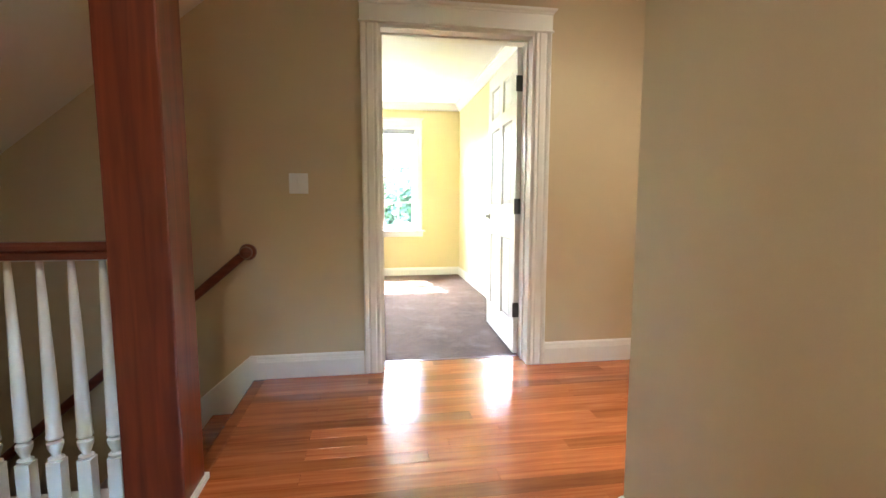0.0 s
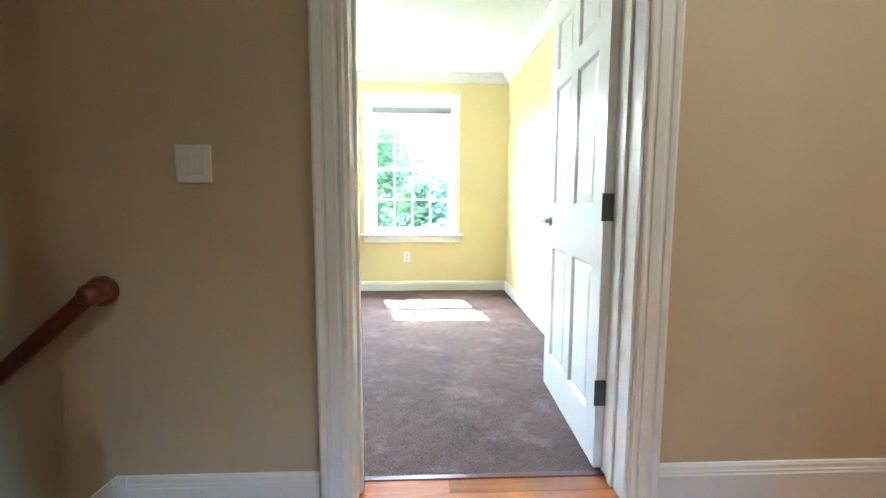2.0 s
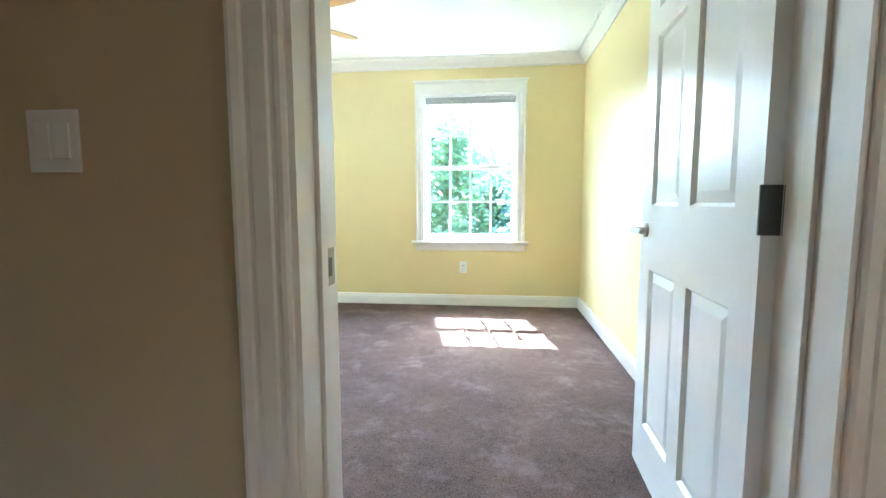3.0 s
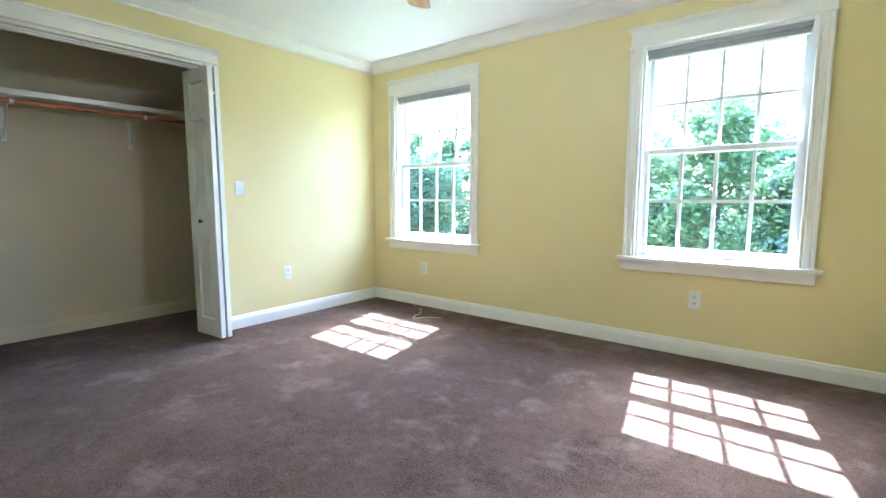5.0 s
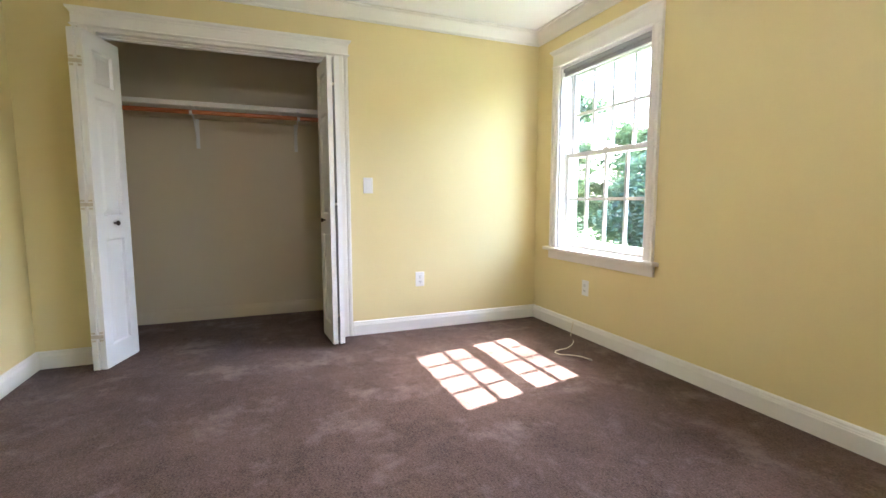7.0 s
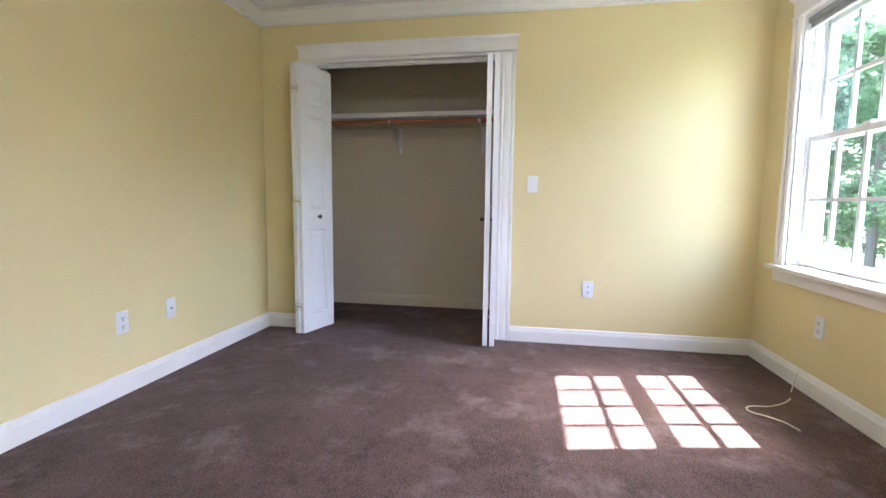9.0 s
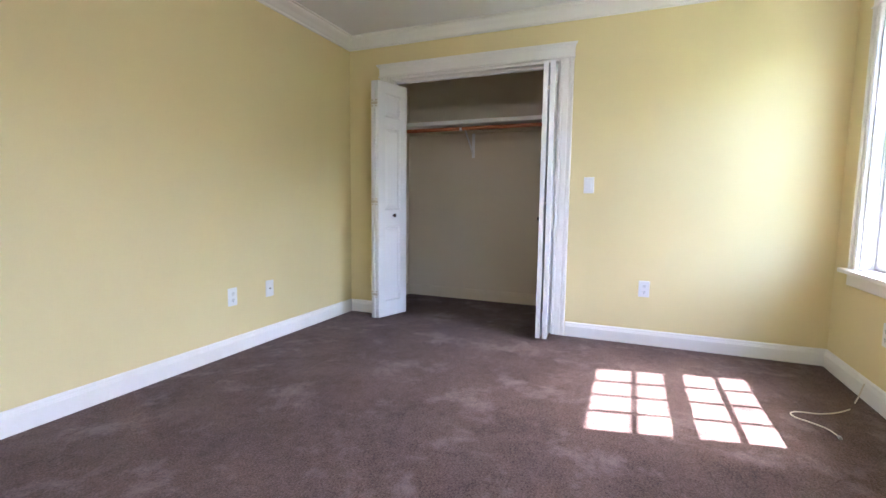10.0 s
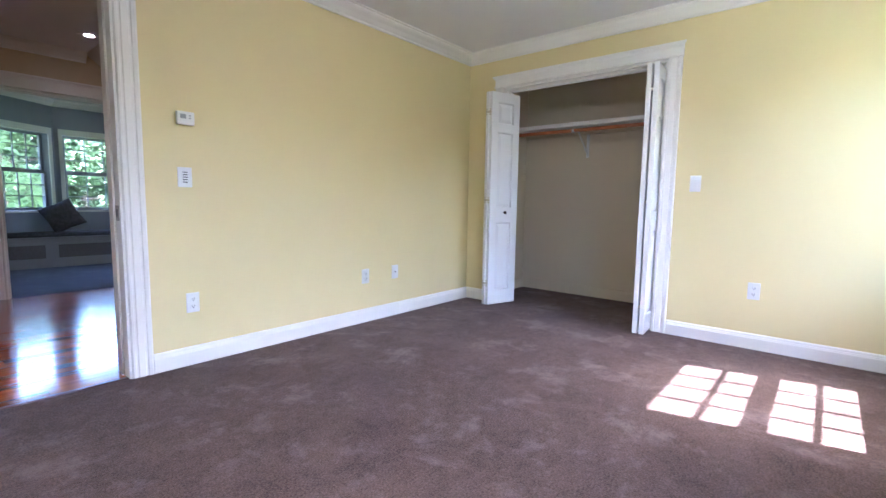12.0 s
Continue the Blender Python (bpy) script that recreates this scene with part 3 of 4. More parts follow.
bedroom_door = thing("door_1", pose(0.874, 0.186, 0.012, 0, 0, -2.2), "white six-panel door standing open against the room", "door", kind="structure")
panel_bits(bedroom_door, 0.845, 2.015, 0.036, ((0.115, 0.375), (0.470, 0.730)), ((0.19, 0.775), (1.005, 1.585), (1.675, 1.90)), 0.11, DOORWHITE, 0)
for z in (0.30, 1.00, 1.79):
    hinge = part("hinge", boxed(-0.008, 0.060, -0.006, -0.0015, z - 0.05, z + 0.05), HINGE, bedroom_door, "dark steel butt hinge")
    part("knuckle", lathe(bmesh.new(), [(0.007, z - 0.05), (0.007, z + 0.05)], (0.040, -0.010, 0), steps=12), HINGE, hinge, smooth=True)
for side, x in ((-1, 0.0), (1, 0.036)):
    lever = part("handle", lathe(bmesh.new(), [(0.027, x), (0.027, x + side * 0.008), (0.012, x + side * 0.012), (0.010, x + side * 0.048), (0.012, x + side * 0.052)], (0, 0.775, 0.915), "x", 18), STEEL, bedroom_door, "satin nickel lever handle", True)
    xs = sorted((x + side * 0.040, x + side * 0.056))
    part("lever", boxed(xs[0], xs[1], 0.665, 0.785, 0.906, 0.924, bevel=0.006), STEEL, lever)
latch = thing("strike_plate", Matrix(), "satin nickel strike plate on the door jamb", "strike plate")
part("plate", boxed(DX0 + 0.018, DX0 + 0.0205, 0.118, 0.172, 0.852, 0.932), STEEL, latch)
part("recess", boxed(DX0 + 0.0205, DX0 + 0.0212, 0.130, 0.156, 0.872, 0.912), DARK, latch)
structure("trim_bath_threshold", boxed(BA0 + 0.018, BA1 - 0.018, 0.150, 0.212, -0.02, 0.004, bevel=0.003), TILE, "pale stone strip under the bathroom doorway", "threshold")


# ---- closet ----
def bifold(y_pivot, y_fold, y_end, back, gap, label):
    """Two hinged leaves folded out of the closet; each leaf runs in plan from its pivot to its fold."""
    e = thing("bifold_door", Matrix(), label, "closet door", "closet bifold doors")
    t, w, h = 0.034, 0.335, 1.965
    for (px, py), (qx, qy), knob in (((-3.108, y_pivot), (-2.783, y_fold), False), ((-3.108, y_end), (-2.783, y_fold + back * (t + gap)), True)):
        ang = math.degrees(math.atan2(qy - py, qx - px)) - 90
        leaf = thing("door_leaf", pose(px, py, 0.016, 0, 0, ang), "", "")
        leaf.parent = e
        tagged(leaf, "narrow three-panel white leaf")
        panel_bits(leaf, w, h, t, ((0.075, w - 0.075),), ((0.13, 0.775), (0.915, 1.605), (1.685, 1.875)), 0.07, DOORWHITE, 0)
        if knob:
            for x, s in ((0.0, -1), (t, 1)):
                part("knob", lathe(bmesh.new(), [(0.006, x), (0.006, x + s * 0.012), (0.015, x + s * 0.020), (0.016, x + s * 0.026), (0.010, x + s * 0.031)], (0, w / 2, 0.87), "x", 16), BRONZE, leaf, "small dark bronze knob", True)
    return e


left_pair = bifold(0.655, 0.566, 0.700, 1, 0.005, "white bifold closet door folded open beside the corner")
right_pair = bifold(1.992, 2.018, 1.945, -1, 0.014, "white bifold closet door folded open beside the switch")
for pair, yy in ((left_pair, 0.569), (right_pair, 1.977)):
    for z in (0.22, 1.00, 1.80):
        hg = part("hinge", boxed(-2.784, -2.779, yy - 0.030, yy + 0.030, z - 0.010, z + 0.010), BRASS, pair, "small pale zinc hinge")
        for dz in (-0.028, 0.018):
            part("hinge_wing", boxed(-2.784, -2.780, yy - 0.028, yy - 0.010, z + dz, z + dz + 0.010), BRASS, hg)
            part("hinge_wing", boxed(-2.784, -2.780, yy + 0.010, yy + 0.028, z + dz, z + dz + 0.010), BRASS, hg)
track = thing("closet_track", Matrix(), "white metal bifold track under the closet head", "door track")
part("rail", boxed(-3.090, -3.060, CL0 + 0.02, CL1 - 0.02, 2.012, 2.032), PLASTIC, track)
shelf = thing("closet_shelf", Matrix(), "white wooden closet shelf on cleats", "shelf")
part("board", boxed(-3.95, -3.60, 0.302, 2.418, 1.755, 1.775, bevel=0.003), TRIM, shelf)
part("front_lip", boxed(-3.600, -3.588, 0.302, 2.418, 1.738, 1.777, bevel=0.004), TRIM, shelf)
part("cleat", boxed(-3.949, -3.93, 0.302, 2.418, 1.70, 1.755), CLOSET, shelf)
rod = thing("closet_rod", Matrix(), "orange-stained wooden clothes rod under the shelf", "clothes rod")
part("pole", lathe(bmesh.new(), [(0.017, 0.302), (0.017, 2.418)], (-3.58, 0, 1.694), "y", 20), RODWOOD, rod, smooth=True)
for y in (1.03, 1.81):
    br = thing("shelf_bracket", pose(0, y, 0), "white metal shelf and rod bracket", "bracket", "closet brackets")
    part("wall_arm", boxed(-3.949, -3.940, -0.014, 0.014, 1.46, 1.755), PLASTIC, br)
    part("top_arm", boxed(-3.940, -3.57, -0.010, 0.010, 1.742, 1.7545), PLASTIC, br)
    strut = bmesh.new()
    extrude_profile(strut, [(-3.940, 1.48), (-3.940, 1.505), (-3.62, 1.742), (-3.655, 1.742)], lambda x, z: (x, -0.004, z), lambda x, z: (x, 0.004, z))
    part("strut", strut, PLASTIC, br)
    hook = bmesh.new()
    for k in range(10):
        a0, a1 = math.pi * (0.95 + k * 0.115), math.pi * (0.95 + (k + 1) * 0.115)
        vs = [hook.verts.new((-3.58 + r * math.cos(a), s, 1.694 + r * math.sin(a))) for a in (a0, a1) for r in (0.0175, 0.023) for s in (-0.010, 0.010)]
        for q in ((0, 1, 3, 2), (4, 6, 7, 5), (0, 4, 5, 1), (2, 3, 7, 6), (0, 2, 6, 4), (1, 5, 7, 3)):
            hook.faces.new([vs[i] for i in q])
    part("hook", hook, PLASTIC, br)


# ---- plates on the walls (local: face looks to -y, base at the plate's middle) ----
def plate_body(e, w, h, t=0.006):
    part("plate", boxed(-w / 2, w / 2, -t, 0, -h / 2, h / 2, bevel=0.003), PLASTIC, e)


def outlet(m, label="white duplex outlet on a painted wall"):
    e = thing("wall_outlet", m, label, "outlet", "wall outlets")
    plate_body(e, 0.072, 0.116)
    for z in (-0.021, 0.021):
        r = part("receptacle", boxed(-0.017, 0.017, -0.008, -0.006, z - 0.015, z + 0.015, bevel=0.0015), PLASTIC, e)
        part("slot", boxed(-0.008, -0.005, -0.0088, -0.008, z - 0.003, z + 0.007), DARK, r)
        part("slot", boxed(0.005, 0.008, -0.0088, -0.008, z - 0.003, z + 0.007), DARK, r)
        part("ground_slot", boxed(-0.003, 0.003, -0.0088, -0.008, z - 0.011, z - 0.006), DARK, r)
    return e


def switch(m, gangs, label):
    e = thing("light_switch", m, label, "light switch")
    plate_body(e, 0.072 + 0.034 * (gangs - 1), 0.116)
    for g in range(gangs):
        x = (g - (gangs - 1) / 2) * 0.040
        part("rocker", boxed(x - 0.0165, x + 0.0165, -0.010, -0.006, -0.033, 0.033, bevel=0.002), PLASTIC, e)
    return e


NORTH, SOUTH, WESTW = 0, 180, 90
outlet(pose(-2.31, YN, 0.375, 0, 0, NORTH)); outlet(pose(0.042, YN, 0.385, 0, 0, NORTH))
outlet(pose(XW, 2.655, 0.402, 0, 0, WESTW)); outlet(pose(-0.340, YS, 0.368, 0, 0, SOUTH)); outlet(pose(-1.648, YS, 0.372, 0, 0, SOUTH))
jack = thing("wall_jack", pose(-1.975, YS, 0.375, 0, 0, SOUTH), "white blank cable jack plate on the wall", "wall jack")
plate_body(jack, 0.072, 0.116)
part("socket", lathe(bmesh.new(), [(0.006, -0.006), (0.006, -0.012), (0.003, -0.014)], (0, 0, 0), "y", 12), STEEL, jack, smooth=True)
switch(pose(XW, 2.250, 1.137, 0, 0, WESTW), 1, "white rocker light switch beside the closet")
switch(pose(-0.478, 0, 1.144, 0, 0, NORTH), 2, "white double rocker switch on the hall wall")
th = thing("thermostat", pose(-0.335, YS, 1.422, 0, 0, SOUTH), "white wall thermostat with a small grey screen", "thermostat")
part("body", boxed(-0.046, 0.046, -0.026, 0, -0.036, 0.036, bevel=0.006), PLASTIC, th)
part("screen", boxed(-0.030, 0.000, -0.0272, -0.026, -0.004, 0.020), GREY, th, "small grey display")
for z in (0.0, 0.014):
    part("button", boxed(0.014, 0.026, -0.0285, -0.026, z - 0.003, z + 0.003), GREY, th)
kp = thing("wall_keypad", pose(-0.324, YS, 1.094, 0, 0, SOUTH), "white fan control keypad with dark buttons", "keypad")
plate_body(kp, 0.076, 0.112)
part("insert", boxed(-0.018, 0.018, -0.008, -0.006, -0.036, 0.036, bevel=0.001), PLASTIC, kp)
for k in range(5):
    part("button", boxed(-0.013, 0.013, -0.010, -0.008, -0.030 + k * 0.014, -0.025 + k * 0.014), DARK, kp)

# ---- cable on the carpet ----
cu = bpy.data.curves.new("floor_cable", "CURVE")
cu.dimensions, cu.bevel_depth, cu.bevel_resolution = "3D", 0.0032, 3
sp = cu.splines.new("BEZIER")
route = ((-2.395, 3.690, 0.10), (-2.375, 3.655, 0.006), (-2.22, 3.56, 0.006), (-2.13, 3.44, 0.006), (-2.09, 3.31, 0.006), (-2.045, 3.305, 0.006), (-2.00, 3.36, 0.006), (-1.955, 3.405, 0.006), (-1.88, 3.425, 0.008))
sp.bezier_points.add(len(route) - 1)
for b, p in zip(sp.bezier_points, route):
    b.co, b.handle_left_type, b.handle_right_type = p, "AUTO", "AUTO"
cu.materials.append(CABLE)
cable = tagged(new("floor_cable", cu), "thin cream coaxial cable lying on the carpet", "cable")
part("connector", lathe(bmesh.new(), [(0.004, 0), (0.007, 0.003), (0.007, 0.022), (0.004, 0.025)], (-1.885, 3.424, 0.008), "x", 12), STEEL, cable, "metal cable end", True)


# ---- ceiling fan ----
fan = thing("ceiling_fan", pose(-1.0, 2.06, -0.035), "white ceiling fan with honey oak blades and a bowl light", "ceiling fan")
part("canopy", lathe(bmesh.new(), [(0.075, CEIL + 0.034), (0.075, CEIL - 0.02), (0.05, CEIL - 0.05), (0.016, CEIL - 0.06), (0.014, CEIL - 0.10)]), PLASTIC, fan, smooth=True)
part("motor", lathe(bmesh.new(), [(0.05, 2.305), (0.115, 2.295), (0.13, 2.27), (0.13, 2.225), (0.10, 2.205), (0.06, 2.20)]), PLASTIC, fan, smooth=True)
part("light_bowl", lathe(bmesh.new(), [(0.06, 2.20), (0.105, 2.19), (0.115, 2.165), (0.10, 2.13), (0.07, 2.105), (0.03, 2.093), (0.006, 2.09)], steps=28), BOWL, fan, "lit frosted glass bowl", True)
for k in range(5):
    a = radians(52 + 72 * k)
    bm = bmesh.new()
    outline = [(0.20, -0.045), (0.32, -0.060), (0.46, -0.068), (0.53, -0.066), (0.555, -0.048), (0.565, 0.0), (0.555, 0.048), (0.53, 0.066), (0.46, 0.068), (0.32, 0.060), (0.20, 0.045)]
    extrude_profile(bm, outline, lambda x, y: (x, y, y * 0.2), lambda x, y: (x, y, y * 0.2 + 0.007))
    bl = part("blade", bm, FANWOOD, fan, "honey oak fan blade")
    bl.matrix_local = pose(0, 0, 2.222, 0, 0, 52 + 72 * k)
    arm = part("blade_arm", boxed(0.09, 0.24, -0.018, 0.018, -0.004, 0.002, bevel=0.002), STEEL, fan)
    arm.matrix_local = pose(0, 0, 2.224, 0, 0, 52 + 72 * k)

# ---- hall: post, balustrade, handrail, stairs ----
PX0, PX1, PY0, PY1 = -0.885, -0.700, -1.185, -1.000
post = thing("newel_post", pose((PX0 + PX1) / 2, (PY0 + PY1) / 2, 0), "tall square dark cherry wooden post to the ceiling", "post")
part("shaft", boxed(-0.0925, 0.0925, -0.0925, 0.0925, -0.02, 2.24, bevel=0.006), REDWOOD, post)
part("shoe", boxed(-0.0, 0.105, -0.105, 0.105, -0.004, 0.022, bevel=0.004), TRIM, post, "white shoe moulding")
rail = thing("balustrade", Matrix(), "white turned balusters under a dark wooden rail", "balustrade")
hp = [(-0.03, 0.852), (0.03, 0.852), (0.03, 0.870), (0.024, 0.876), (0.032, 0.884), (0.033, 0.897), (0.022, 0.908), (-0.022, 0.908), (-0.033, 0.897), (-0.032, 0.884), (-0.024, 0.876), (-0.03, 0.870)]
part("handrail", extrude_profile(bmesh.new(), hp, lambda a, z: (-1.60, -1.09 + a, z), lambda a, z: (PX0, -1.09 + a, z)), RAILWOOD, rail, "dark cherry moulded handrail")
part("fillet", boxed(-1.60, PX0, -1.105, -1.075, 0.846, 0.852), TRIM, rail)
for k in range(8):
    x = -0.948 - k * 0.0925
    b = part("baluster", boxed(x - 0.022, x + 0.022, -1.112, -1.068, -0.004, 0.168, bevel=0.003), TRIM, rail)
    part("turning", lathe(bmesh.new(), [(0.016, 0.166), (0.023, 0.172), (0.023, 0.178), (0.014, 0.184), (0.013, 0.190), (0.018, 0.202), (0.024, 0.220), (0.024, 0.232), (0.017, 0.240),
         (0.017, 0.244), (0.0245, 0.248), (0.0245, 0.256), (0.0225, 0.262), (0.0215, 0.36), (0.018, 0.54), (0.013, 0.74), (0.0095, 0.846)], (x, -1.09, 0), steps=16), TRIM, b, smooth=True)
structure("trim_landing_edge", boxed(-1.60, -0.70, -1.20, -1.0, -0.24, -0.004), TRIM, "white fascia of the landing edge", "fascia")
hr = thing("wall_handrail", Matrix(), "round dark cherry handrail sloping along the stair wall", "handrail")
bm = bmesh.new()
a, b = Vector((-0.765, -0.07, 0.755)), Vector((-3.6, -0.07, 0.755 - 0.85 * 2.865))
d = (b - a).normalized()
n1, n2 = Vector((0, 1, 0)), d.cross(Vector((0, 1, 0)))
rings = [[bm.verts.new(p + n1 * 0.024 * math.cos(2 * math.pi * k / 18) + n2 * 0.026 * math.sin(2 * math.pi * k / 18)) for k in range(18)] for p in (a, b)]
for k in range(18):
    bm.faces.new((rings[0][k], rings[0][(k + 1) % 18], rings[1][(k + 1) % 18], rings[1][k]))
bm.faces.new(rings[1]); bm.faces.new(rings[0][::-1])
part("rail", bm, RAILWOOD, hr, smooth=True)
part("end_knob", lathe(bmesh.new(), [(0.034, 0.0), (0.046, -0.010), (0.048, -0.024), (0.044, -0.040), (0.034, -0.052), (0.034, -0.070), (0.030, -0.088), (0.020, -0.100), (0.008, -0.104)], (-0.765, -0.001, 0.755), "y", 24), RAILWOOD, hr, "turned rosette end", True)
part("bracket", boxed(-1.515, -1.485, -0.07, -0.001, 0.07, 0.085, bevel=0.003), STEEL, hr)
stairs = thing("stairs", Matrix(), "reddish wooden stairs with white risers going down", "stairs", kind="structure")
for k in range(13):
    z, x = -0.195 * (k + 1), -0.74 - 0.23 * k
    part("tread", boxed(x - 0.258, x - 0.004, -1.178, -0.018, z - 0.028, z, bevel=0.006), RAILWOOD if k else PLANK, stairs)
    part("riser", boxed(x - 0.018, x, -1.178, -0.018, z, z + 0.195 - 0.028), TRIM, stairs)
structure("trim_nosing", boxed(-0.765, -0.70, -1.0, -0.0175, -0.026, 0.0, bevel=0.008), PLANK, "rounded wooden nosing at the top of the stairs", "nosing")

# ---- recessed hall lamps ----
for x, y, power in ((-0.46, -2.15, HALL * 0.66), (1.25, -0.75, HALL * 0.62), (2.6, -0.75, HALL * 0.62)):
    can = thing("recessed_light", pose(x, y, CEIL), "round white recessed ceiling lamp, switched on", "ceiling light", "hall lights")
    part("trim_ring", lathe(bmesh.new(), [(0.058, -0.001), (0.085, -0.001), (0.083, -0.008), (0.062, -0.006)]), PLASTIC, can, smooth=True)
    part("lens", lathe(bmesh.new(), [(0.058, -0.001), (0.058, -0.004), (0.03, -0.007), (0.002, -0.008)]), BULB, can, "glowing lamp lens", True)
    spot = new("recessed_lamp", bpy.data.lights.new("recessed_lamp", "SPOT"))
    spot.data.energy, spot.data.color, spot.data.spot_size, spot.data.spot_blend, spot.data.shadow_soft_size = power, (1.0, 0.85, 0.66), radians(130), 0.8, 0.05
    spot.matrix_world = pose(x, y, CEIL - 0.02)

# ---- bay room ----
YB = -5.72
def angled(p, q, d0, d1, z0, z1, holes=()):
    """A wall from p to q in plan, built along x and turned."""
    v = Vector(q) - Vector(p)
    bm = wall_mesh("x", 0, v.length, d0, d1, z0, z1, holes)
    bmesh.ops.transform(bm, matrix=pose(p[0], p[1], 0, 0, 0, math.degrees(math.atan2(v.y, v.x))), verts=bm.verts)
    return bm


structure("wall_bay_centre", wall_mesh("x", -2.0, -0.78, YB - 0.14, YB, 0, 2.5, [(-1.90, -0.88, 0.77, 1.86)]), BAYSHADE, "bay wall with a window, backlit shade in its grey-blue", "wall")
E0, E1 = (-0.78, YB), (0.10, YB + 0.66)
structure("wall_bay_east", angled(E0, E1, -0.14, 0, 0, 2.5, [(0.10, 0.94, 0.77, 1.86)]), BAYSHADE, "angled bay wall with a window, backlit shade in its grey-blue", "wall")
# Out of view; kept without a window so that less light enters the bay.
structure("wall_bay_west", angled((-2.9, YB + 0.66), (-2.0, YB), -0.14, 0, 0, 2.5), BAYSHADE, "unseen angled plain bay wall, shade in its grey-blue", "wall")
structure("wall_bay_room_east", boxed(0.10, 2.2, -5.20, -5.06, 0, 2.5), TAN, "tan bay room wall", "wall")
structure("wall_bay_room_west", boxed(-3.4, -2.9, -5.20, -5.06, 0, 2.5), TAN, "tan bay room wall", "wall")
structure("wall_bay_room_far_east", boxed(2.2, 2.3, -6.6, -2.85, 0, 2.5), TAN, "tan bay room end wall", "wall")
structure("wall_bay_room_far_west", boxed(-3.5, -3.4, -6.6, -2.85, 0, 2.5), TAN, "tan bay room end wall", "wall")
for name, m, u1 in (("window_4", pose(-1.90, YB, 0), 1.02), ("window_5", pose(-0.78 + 0.10 * 0.8, YB + 0.10 * 0.6, 0, 0, 0, math.degrees(math.atan2(0.66, 0.88))), 0.84)):
    e = thing(name, m, "white bay window, thin muntins coloured dark as if backlit", "window", "bay windows", kind="structure")
    part("sill", boxed(-0.05, u1 + 0.05, -0.02, 0.04, 0.74, 0.77, bevel=0.005), TRIM, e)
    part("head_casing", boxed(-0.05, u1 + 0.05, 0.0, 0.022, 1.86, 1.95, bevel=0.003), TRIM, e)
    for x in (-0.05, u1):
        part("side_casing", boxed(x, x + 0.05, 0.0, 0.020, 0.77, 1.86, bevel=0.003), TRIM, e)
    for z0, z1, y in ((0.77, 1.32, -0.05), (1.31, 1.86, -0.09)):
        # Backlit sashes: their shade is in the darkened material, not in the lighting.
        sash(e, "sash", 0.0, u1, y - 0.035, y, z0, z1, 4, 3, y - 0.018, stile=0.04, bottom=0.04, top=0.03, bar=0.013, mat=BAYSHADE)
# Seat boards take a colour darkened for the shade below the windows.
seat = thing("window_seat", Matrix(), "built-in window seat with dark grilles, shade in its grey", "window seat")
part("top", boxed(-2.95, 0.14, YB, -5.04, 0.385, 0.415, bevel=0.006), SEATSHADE, seat)
part("front", boxed(-2.9, 0.10, -5.085, -5.065, 0.0, 0.385), SEATSHADE, seat)
for x in (-1.98, -1.24, -0.50):
    part("grille", boxed(x, x + 0.60, -5.065, -5.060, 0.13, 0.31), GRILLE, seat, "dark vent grille")
    part("grille_frame", boxed(x - 0.03, x + 0.63, -5.065, -5.055, 0.31, 0.34), SEATSHADE, seat)
    part("grille_frame", boxed(x - 0.03, x + 0.63, -5.065, -5.055, 0.10, 0.13), SEATSHADE, seat)
pad = thing("seat_pad", Matrix(), "thin dark cushion pad on the window seat", "seat cushion")
part("pad", boxed(-2.0, 0.0, -5.45, -5.08, 0.415, 0.475, bevel=0.02), PILLOW, pad)
bm = bmesh.new()
bmesh.ops.create_grid(bm, x_segments=22, y_segments=22, size=1.0)
back = bmesh.ops.duplicate(bm, geom=bm.faces[:])
back_verts = {g for g in back["geom"] if isinstance(g, bmesh.types.BMVert)}
for v in bm.verts:
    x, y, _ = v.co
    puff = 0.088 * ((1 - x ** 4) * (1 - y ** 4)) ** 0.45 + 0.012 * noise.noise(Vector((x * 2.3, y * 2.3, 0.7))) * (1 - x * x) * (1 - y * y)
    pinch = 1 - 0.09 * (1 - abs(x * y)) * max(abs(x), abs(y)) ** 3
    v.co = (x * 0.205 * pinch, (-puff if v in back_verts else puff), y * 0.205 * pinch)
bmesh.ops.remove_doubles(bm, verts=bm.verts, dist=1e-4)
bmesh.ops.transform(bm, matrix=pose(-0.76, -5.37, 0.690, 20, 24, 6), verts=bm.verts)
tagged(part("throw_pillow", bm, PILLOW, smooth=True), "dark patterned throw pillow leaning on the window seat", "pillow")
run("crown_moulding", CROWN, (-0.78, YB), (-2.0, YB), (0, 1), 2.36, TRIM, "white crown moulding over the bay", "crown moulding", 0, 0)
run("crown_moulding", CROWN, E1, E0, (-0.6, 0.8), 2.36, TRIM, "white crown moulding over the bay", "crown moulding", 0, 0)

# ---- bathroom bits seen through its door ----
tp = thing("toilet_paper_roll", pose(3.30, 1.62, 0.0), "white paper roll lying on the tiles", "paper roll")
part("roll", lathe(bmesh.new(), [(0.02, -0.05), (0.055, -0.05), (0.058, -0.045), (0.058, 0.045), (0.055, 0.05), (0.02, 0.05)], (0, 0, 0.058), "y", 22), PLASTIC, tp, smooth=True)
part("core", lathe(bmesh.new(), [(0.019, -0.052), (0.019, 0.052)], (0, 0, 0.058), "y", 16), DARK, tp, smooth=True)
stub = thing("pipe_stub", Matrix(), "dark capped pipe stub on the bathroom wall", "pipe")
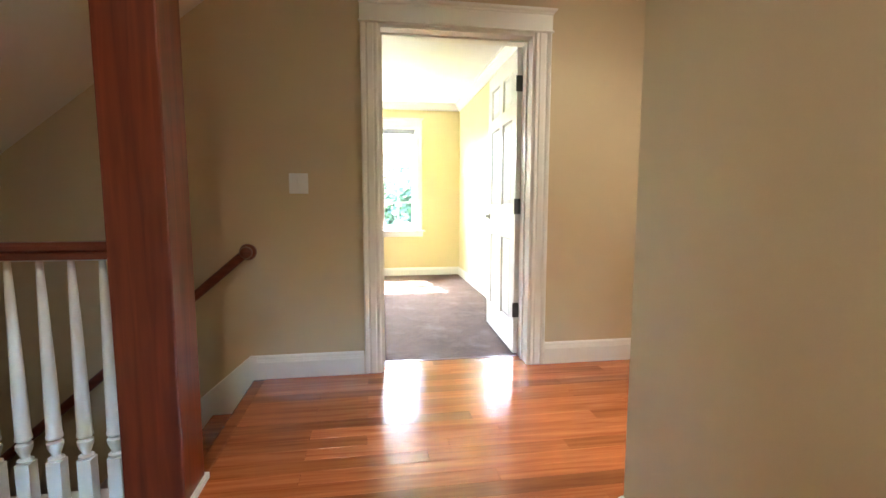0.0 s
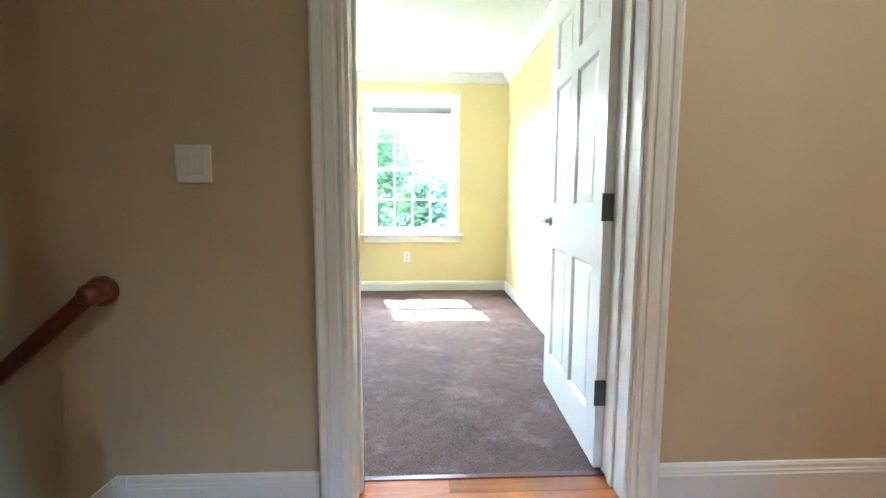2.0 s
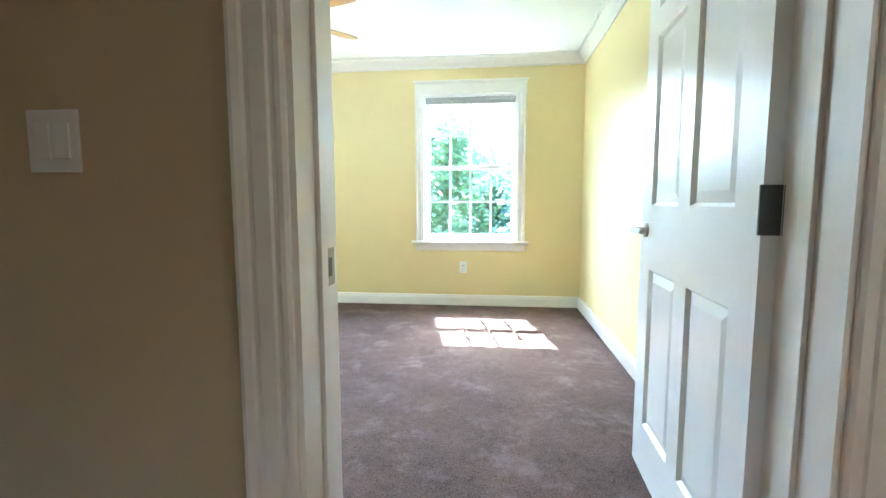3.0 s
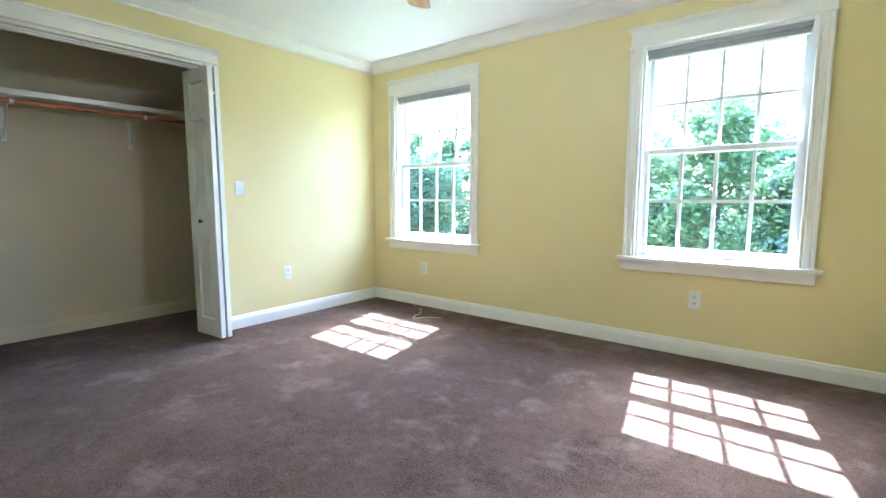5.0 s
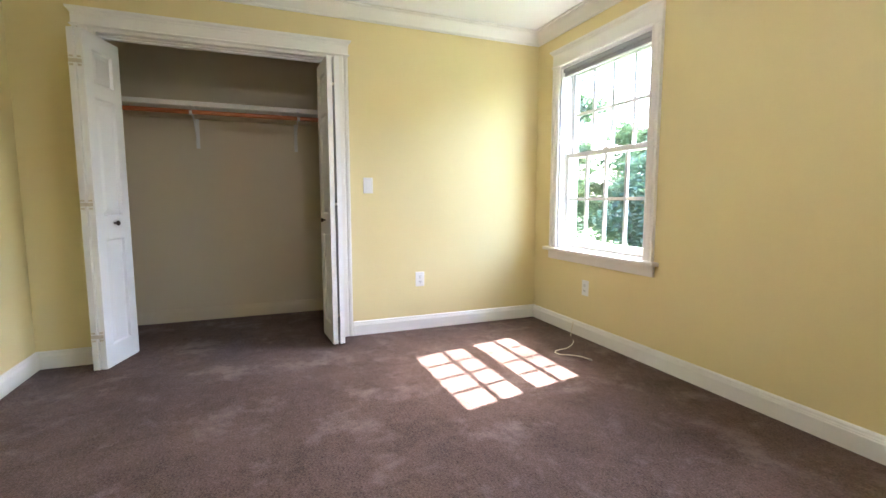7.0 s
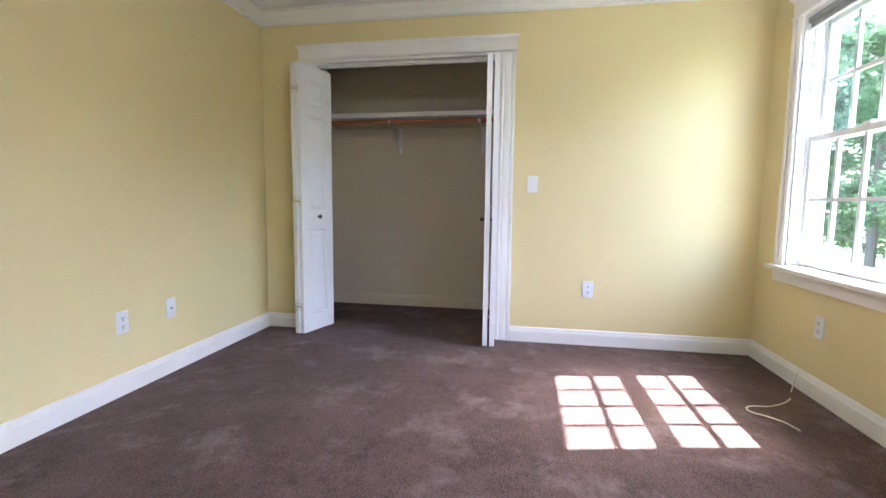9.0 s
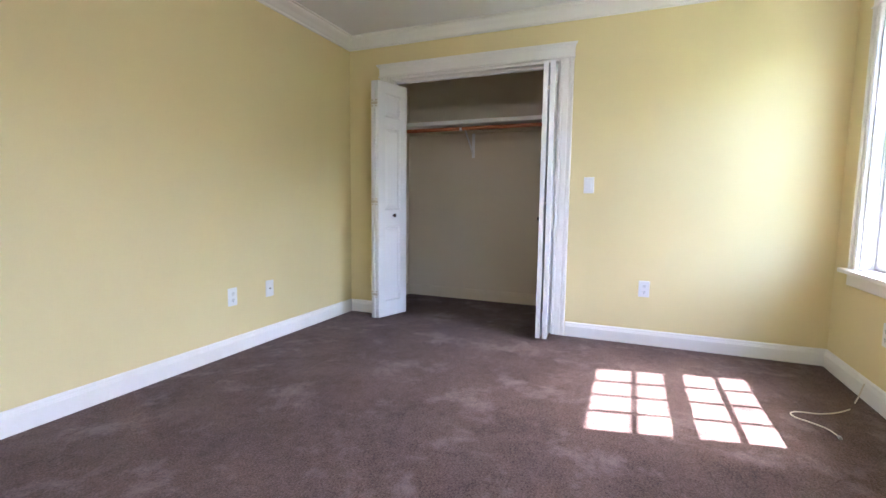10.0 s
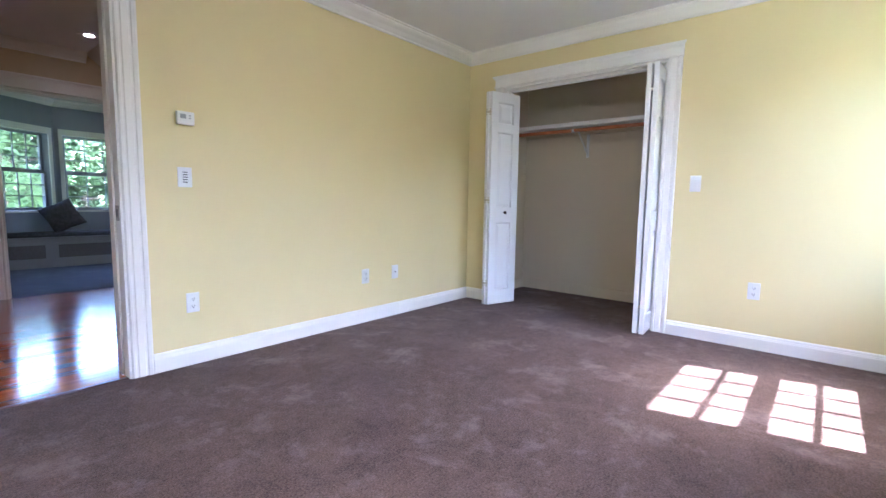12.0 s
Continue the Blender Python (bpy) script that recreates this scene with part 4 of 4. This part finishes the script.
part("pipe", lathe(bmesh.new(), [(0.022, 3.60), (0.022, 3.565), (0.016, 3.56)], (0, 1.55, 0.40), "x", 14), BRONZE, stub, smooth=True)

# ---- outside ----
g = bmesh.new()
ring = [g.verts.new((600 * math.cos(2 * math.pi * k / 48), 600 * math.sin(2 * math.pi * k / 48), -2.96)) for k in range(48)]
g.faces.new(ring)
structure("ground", g, GRASS, "green lawn reaching to the horizon", "ground")


def tree(name, seed, height, spread_r, leaves, mat, label):
    rnd = random.Random(seed)
    e = thing(name, Matrix(), label, "tree", "trees round the house")
    bm = bmesh.new()
    lathe(bm, [(0.22, 0), (0.17, height * 0.2), (0.13, height * 0.5), (0.05, height * 0.92)], steps=9)
    tips = []
    for k in range(16):
        z = height * (0.22 + 0.7 * k / 16)
        a = k * 2.4 + rnd.uniform(-0.4, 0.4)
        reach = spread_r * (1.05 - 0.65 * k / 16) * rnd.uniform(0.75, 1.1)
        p0, p1 = Vector((0, 0, z)), Vector((reach * math.cos(a), reach * math.sin(a), z + reach * rnd.uniform(0.15, 0.6)))
        ax = (p1 - p0).normalized()
        s1 = ax.orthogonal().normalized()
        s2 = ax.cross(s1)
        r0 = [bm.verts.new(p0 + s1 * 0.06 * math.cos(q) + s2 * 0.06 * math.sin(q)) for q in (0, 2.09, 4.19)]
        r1 = [bm.verts.new(p1 + s1 * 0.015 * math.cos(q) + s2 * 0.015 * math.sin(q)) for q in (0, 2.09, 4.19)]
        for i in range(3):
            bm.faces.new((r0[i], r0[(i + 1) % 3], r1[(i + 1) % 3], r1[i]))
        for f in (0.35, 0.55, 0.75, 0.9, 1.0):
            tips.append((p0.lerp(p1, f) + Vector((rnd.gauss(0, 0.3), rnd.gauss(0, 0.3), rnd.gauss(0, 0.25))), rnd.uniform(0.35, 0.8)))
    part("trunk", bm, BARK, e)
    verts, faces = [], []
    for i in range(leaves):
        c, r = rnd.choice(tips)
        p = c + Vector((rnd.gauss(0, 0.5), rnd.gauss(0, 0.5), rnd.gauss(0, 0.38))) * r
        u = Vector((rnd.gauss(0, 1), rnd.gauss(0, 1), rnd.gauss(0, 0.5))).normalized()
        w = u.orthogonal().normalized()
        s = rnd.uniform(0.07, 0.15)
        k = len(verts)
        verts += [p - u * s, p + w * s * 0.5, p + u * s, p - w * s * 0.5]
        faces.append((k, k + 1, k + 2, k + 3))
    me = bpy.data.meshes.new("crown")
    me.from_pydata([tuple(v) for v in verts], [], faces)
    me.materials.append(mat)
    crown_ob = new("crown", me)
    crown_ob.parent = e
    return e


rnd = random.Random(5)
kinds = [tree("tree", 11, 7.2, 2.6, 11000, LEAF_A, "tall leafy green tree beyond the lawn"), tree("tree", 12, 6.0, 2.4, 10000, LEAF_B, "dark green leafy tree beyond the lawn"),
         tree("tree", 13, 8.2, 2.8, 12000, LEAF_A, "tall leafy green tree beyond the lawn"),
         tree("tree", 14, 11.5, 3.4, 15000, LEAF_A, "very tall leafy green tree behind the smaller ones")]
spots = [(-26.0, 19.5, 0), (-21.5, 16.0, 3), (-17.0, 18.5, 2), (-13.5, 16.5, 1), (-10.0, 19.5, 0), (-7.0, 16.0, 1), (-4.0, 19.0, 1), (-1.5, 16.5, 0), (1.5, 18.5, 1), (4.5, 15.5, 2), (7.5, 18.0, 2),
         (-30.0, 13.5, 2), (-15.5, 22.5, 2), (-5.5, 23.0, 0), (0.0, 22.5, 1), (6.0, 22.5, 2), (10.5, 20.5, 0), (-19.0, 23.5, 0), (-24.0, 24.5, 1), (2.6, 14.0, 1), (-18.6, 14.6, 3), (-26.0, 16.0, 3),
         (-4.0, -19.5, 0), (-1.6, -19.0, 2), (1.0, -20.0, 0), (-6.6, -20.5, 2), (3.6, -19.0, 1), (-2.8, -23.0, 2), (0.2, -23.5, 2), (-5.2, -24.0, 2)]
used = set()
for x, y, k in spots:
    m = pose(x, y, -2.96, 0, 0, rnd.uniform(0, 360))
    if k not in used:
        kinds[k].matrix_world = m
        used.add(k)
    else:
        copy_thing(kinds[k], m)

# ---- floor pieces ----
shared = {}
def piece(name, mesh_key, make, mat, parent, loc):
    if mesh_key not in shared:
        me = bpy.data.meshes.new(name)
        bm = make()
        bmesh.ops.recalc_face_normals(bm, faces=bm.faces)
        bm.to_mesh(me)
        bm.free()
        me.materials.append(mat)
        shared[mesh_key] = me
    ob = new(name, shared[mesh_key])
    ob.location, ob.parent = loc, parent
    return ob


def board(length, width):
    bm = bmesh.new()
    b = 0.0006
    extrude_profile(bm, [(0.0002, 0), (width - 0.0002, 0), (width - 0.0002, 0.016 - b), (width - b - 0.0002, 0.016), (b + 0.0002, 0.016), (0.0002, 0.016 - b)],
                    lambda y, z: (0.0003, y, z), lambda y, z: (length - 0.0003, y, z))
    return bm


rnd = random.Random(9)
WID = 0.083
rows = int((0.15 + 2.88) / WID)
for r in range(rows):
    y0 = 0.15 - (r + 1) * WID
    if y0 + WID > 0.002:
        continue
    x1 = 3.5 if y0 > -1.55 else 0.74
    x = -0.70
    first = rnd.choice((0.35, 0.6, 0.85, 1.1))
    while x < x1 - 0.12:
        want = first if x == -0.70 else rnd.choice((0.6, 0.85, 1.1, 1.35, 1.6))
        left = round(x1 - x, 3)
        length = want if want < left - 0.2 else left
        length = round(length, 2)
        piece("floor_board", ("b", length), lambda L=length: board(L, WID), PLANK, hall_floor, (x, y0, -0.016))
        x = round(x + length, 3)
for u0, u1 in ((DX0 + 0.018, DX1 - 0.018), (BA0 + 0.018, BA1 - 0.018)):
    for r in range(2):
        a = round((u1 - u0) * (0.62 if r else 0.35), 3)
        for x, length in ((u0, a), (u0 + a, round(u1 - u0 - a, 3))):
            piece("floor_board", ("b", length), lambda L=length: board(L, WID), PLANK, hall_floor, (x, 0.15 - (r + 1) * WID + 0.003, -0.016))
T = 0.30
for i in range(7):
    for j in range(11):
        piece("floor_tile", "t", lambda: boxed(0.003, T - 0.003, 0.003, T - 0.003, 0, 0.010, bevel=0.0015), TILE, bath_floor, (1.40 + i * T, 0.21 + j * T, -0.010))
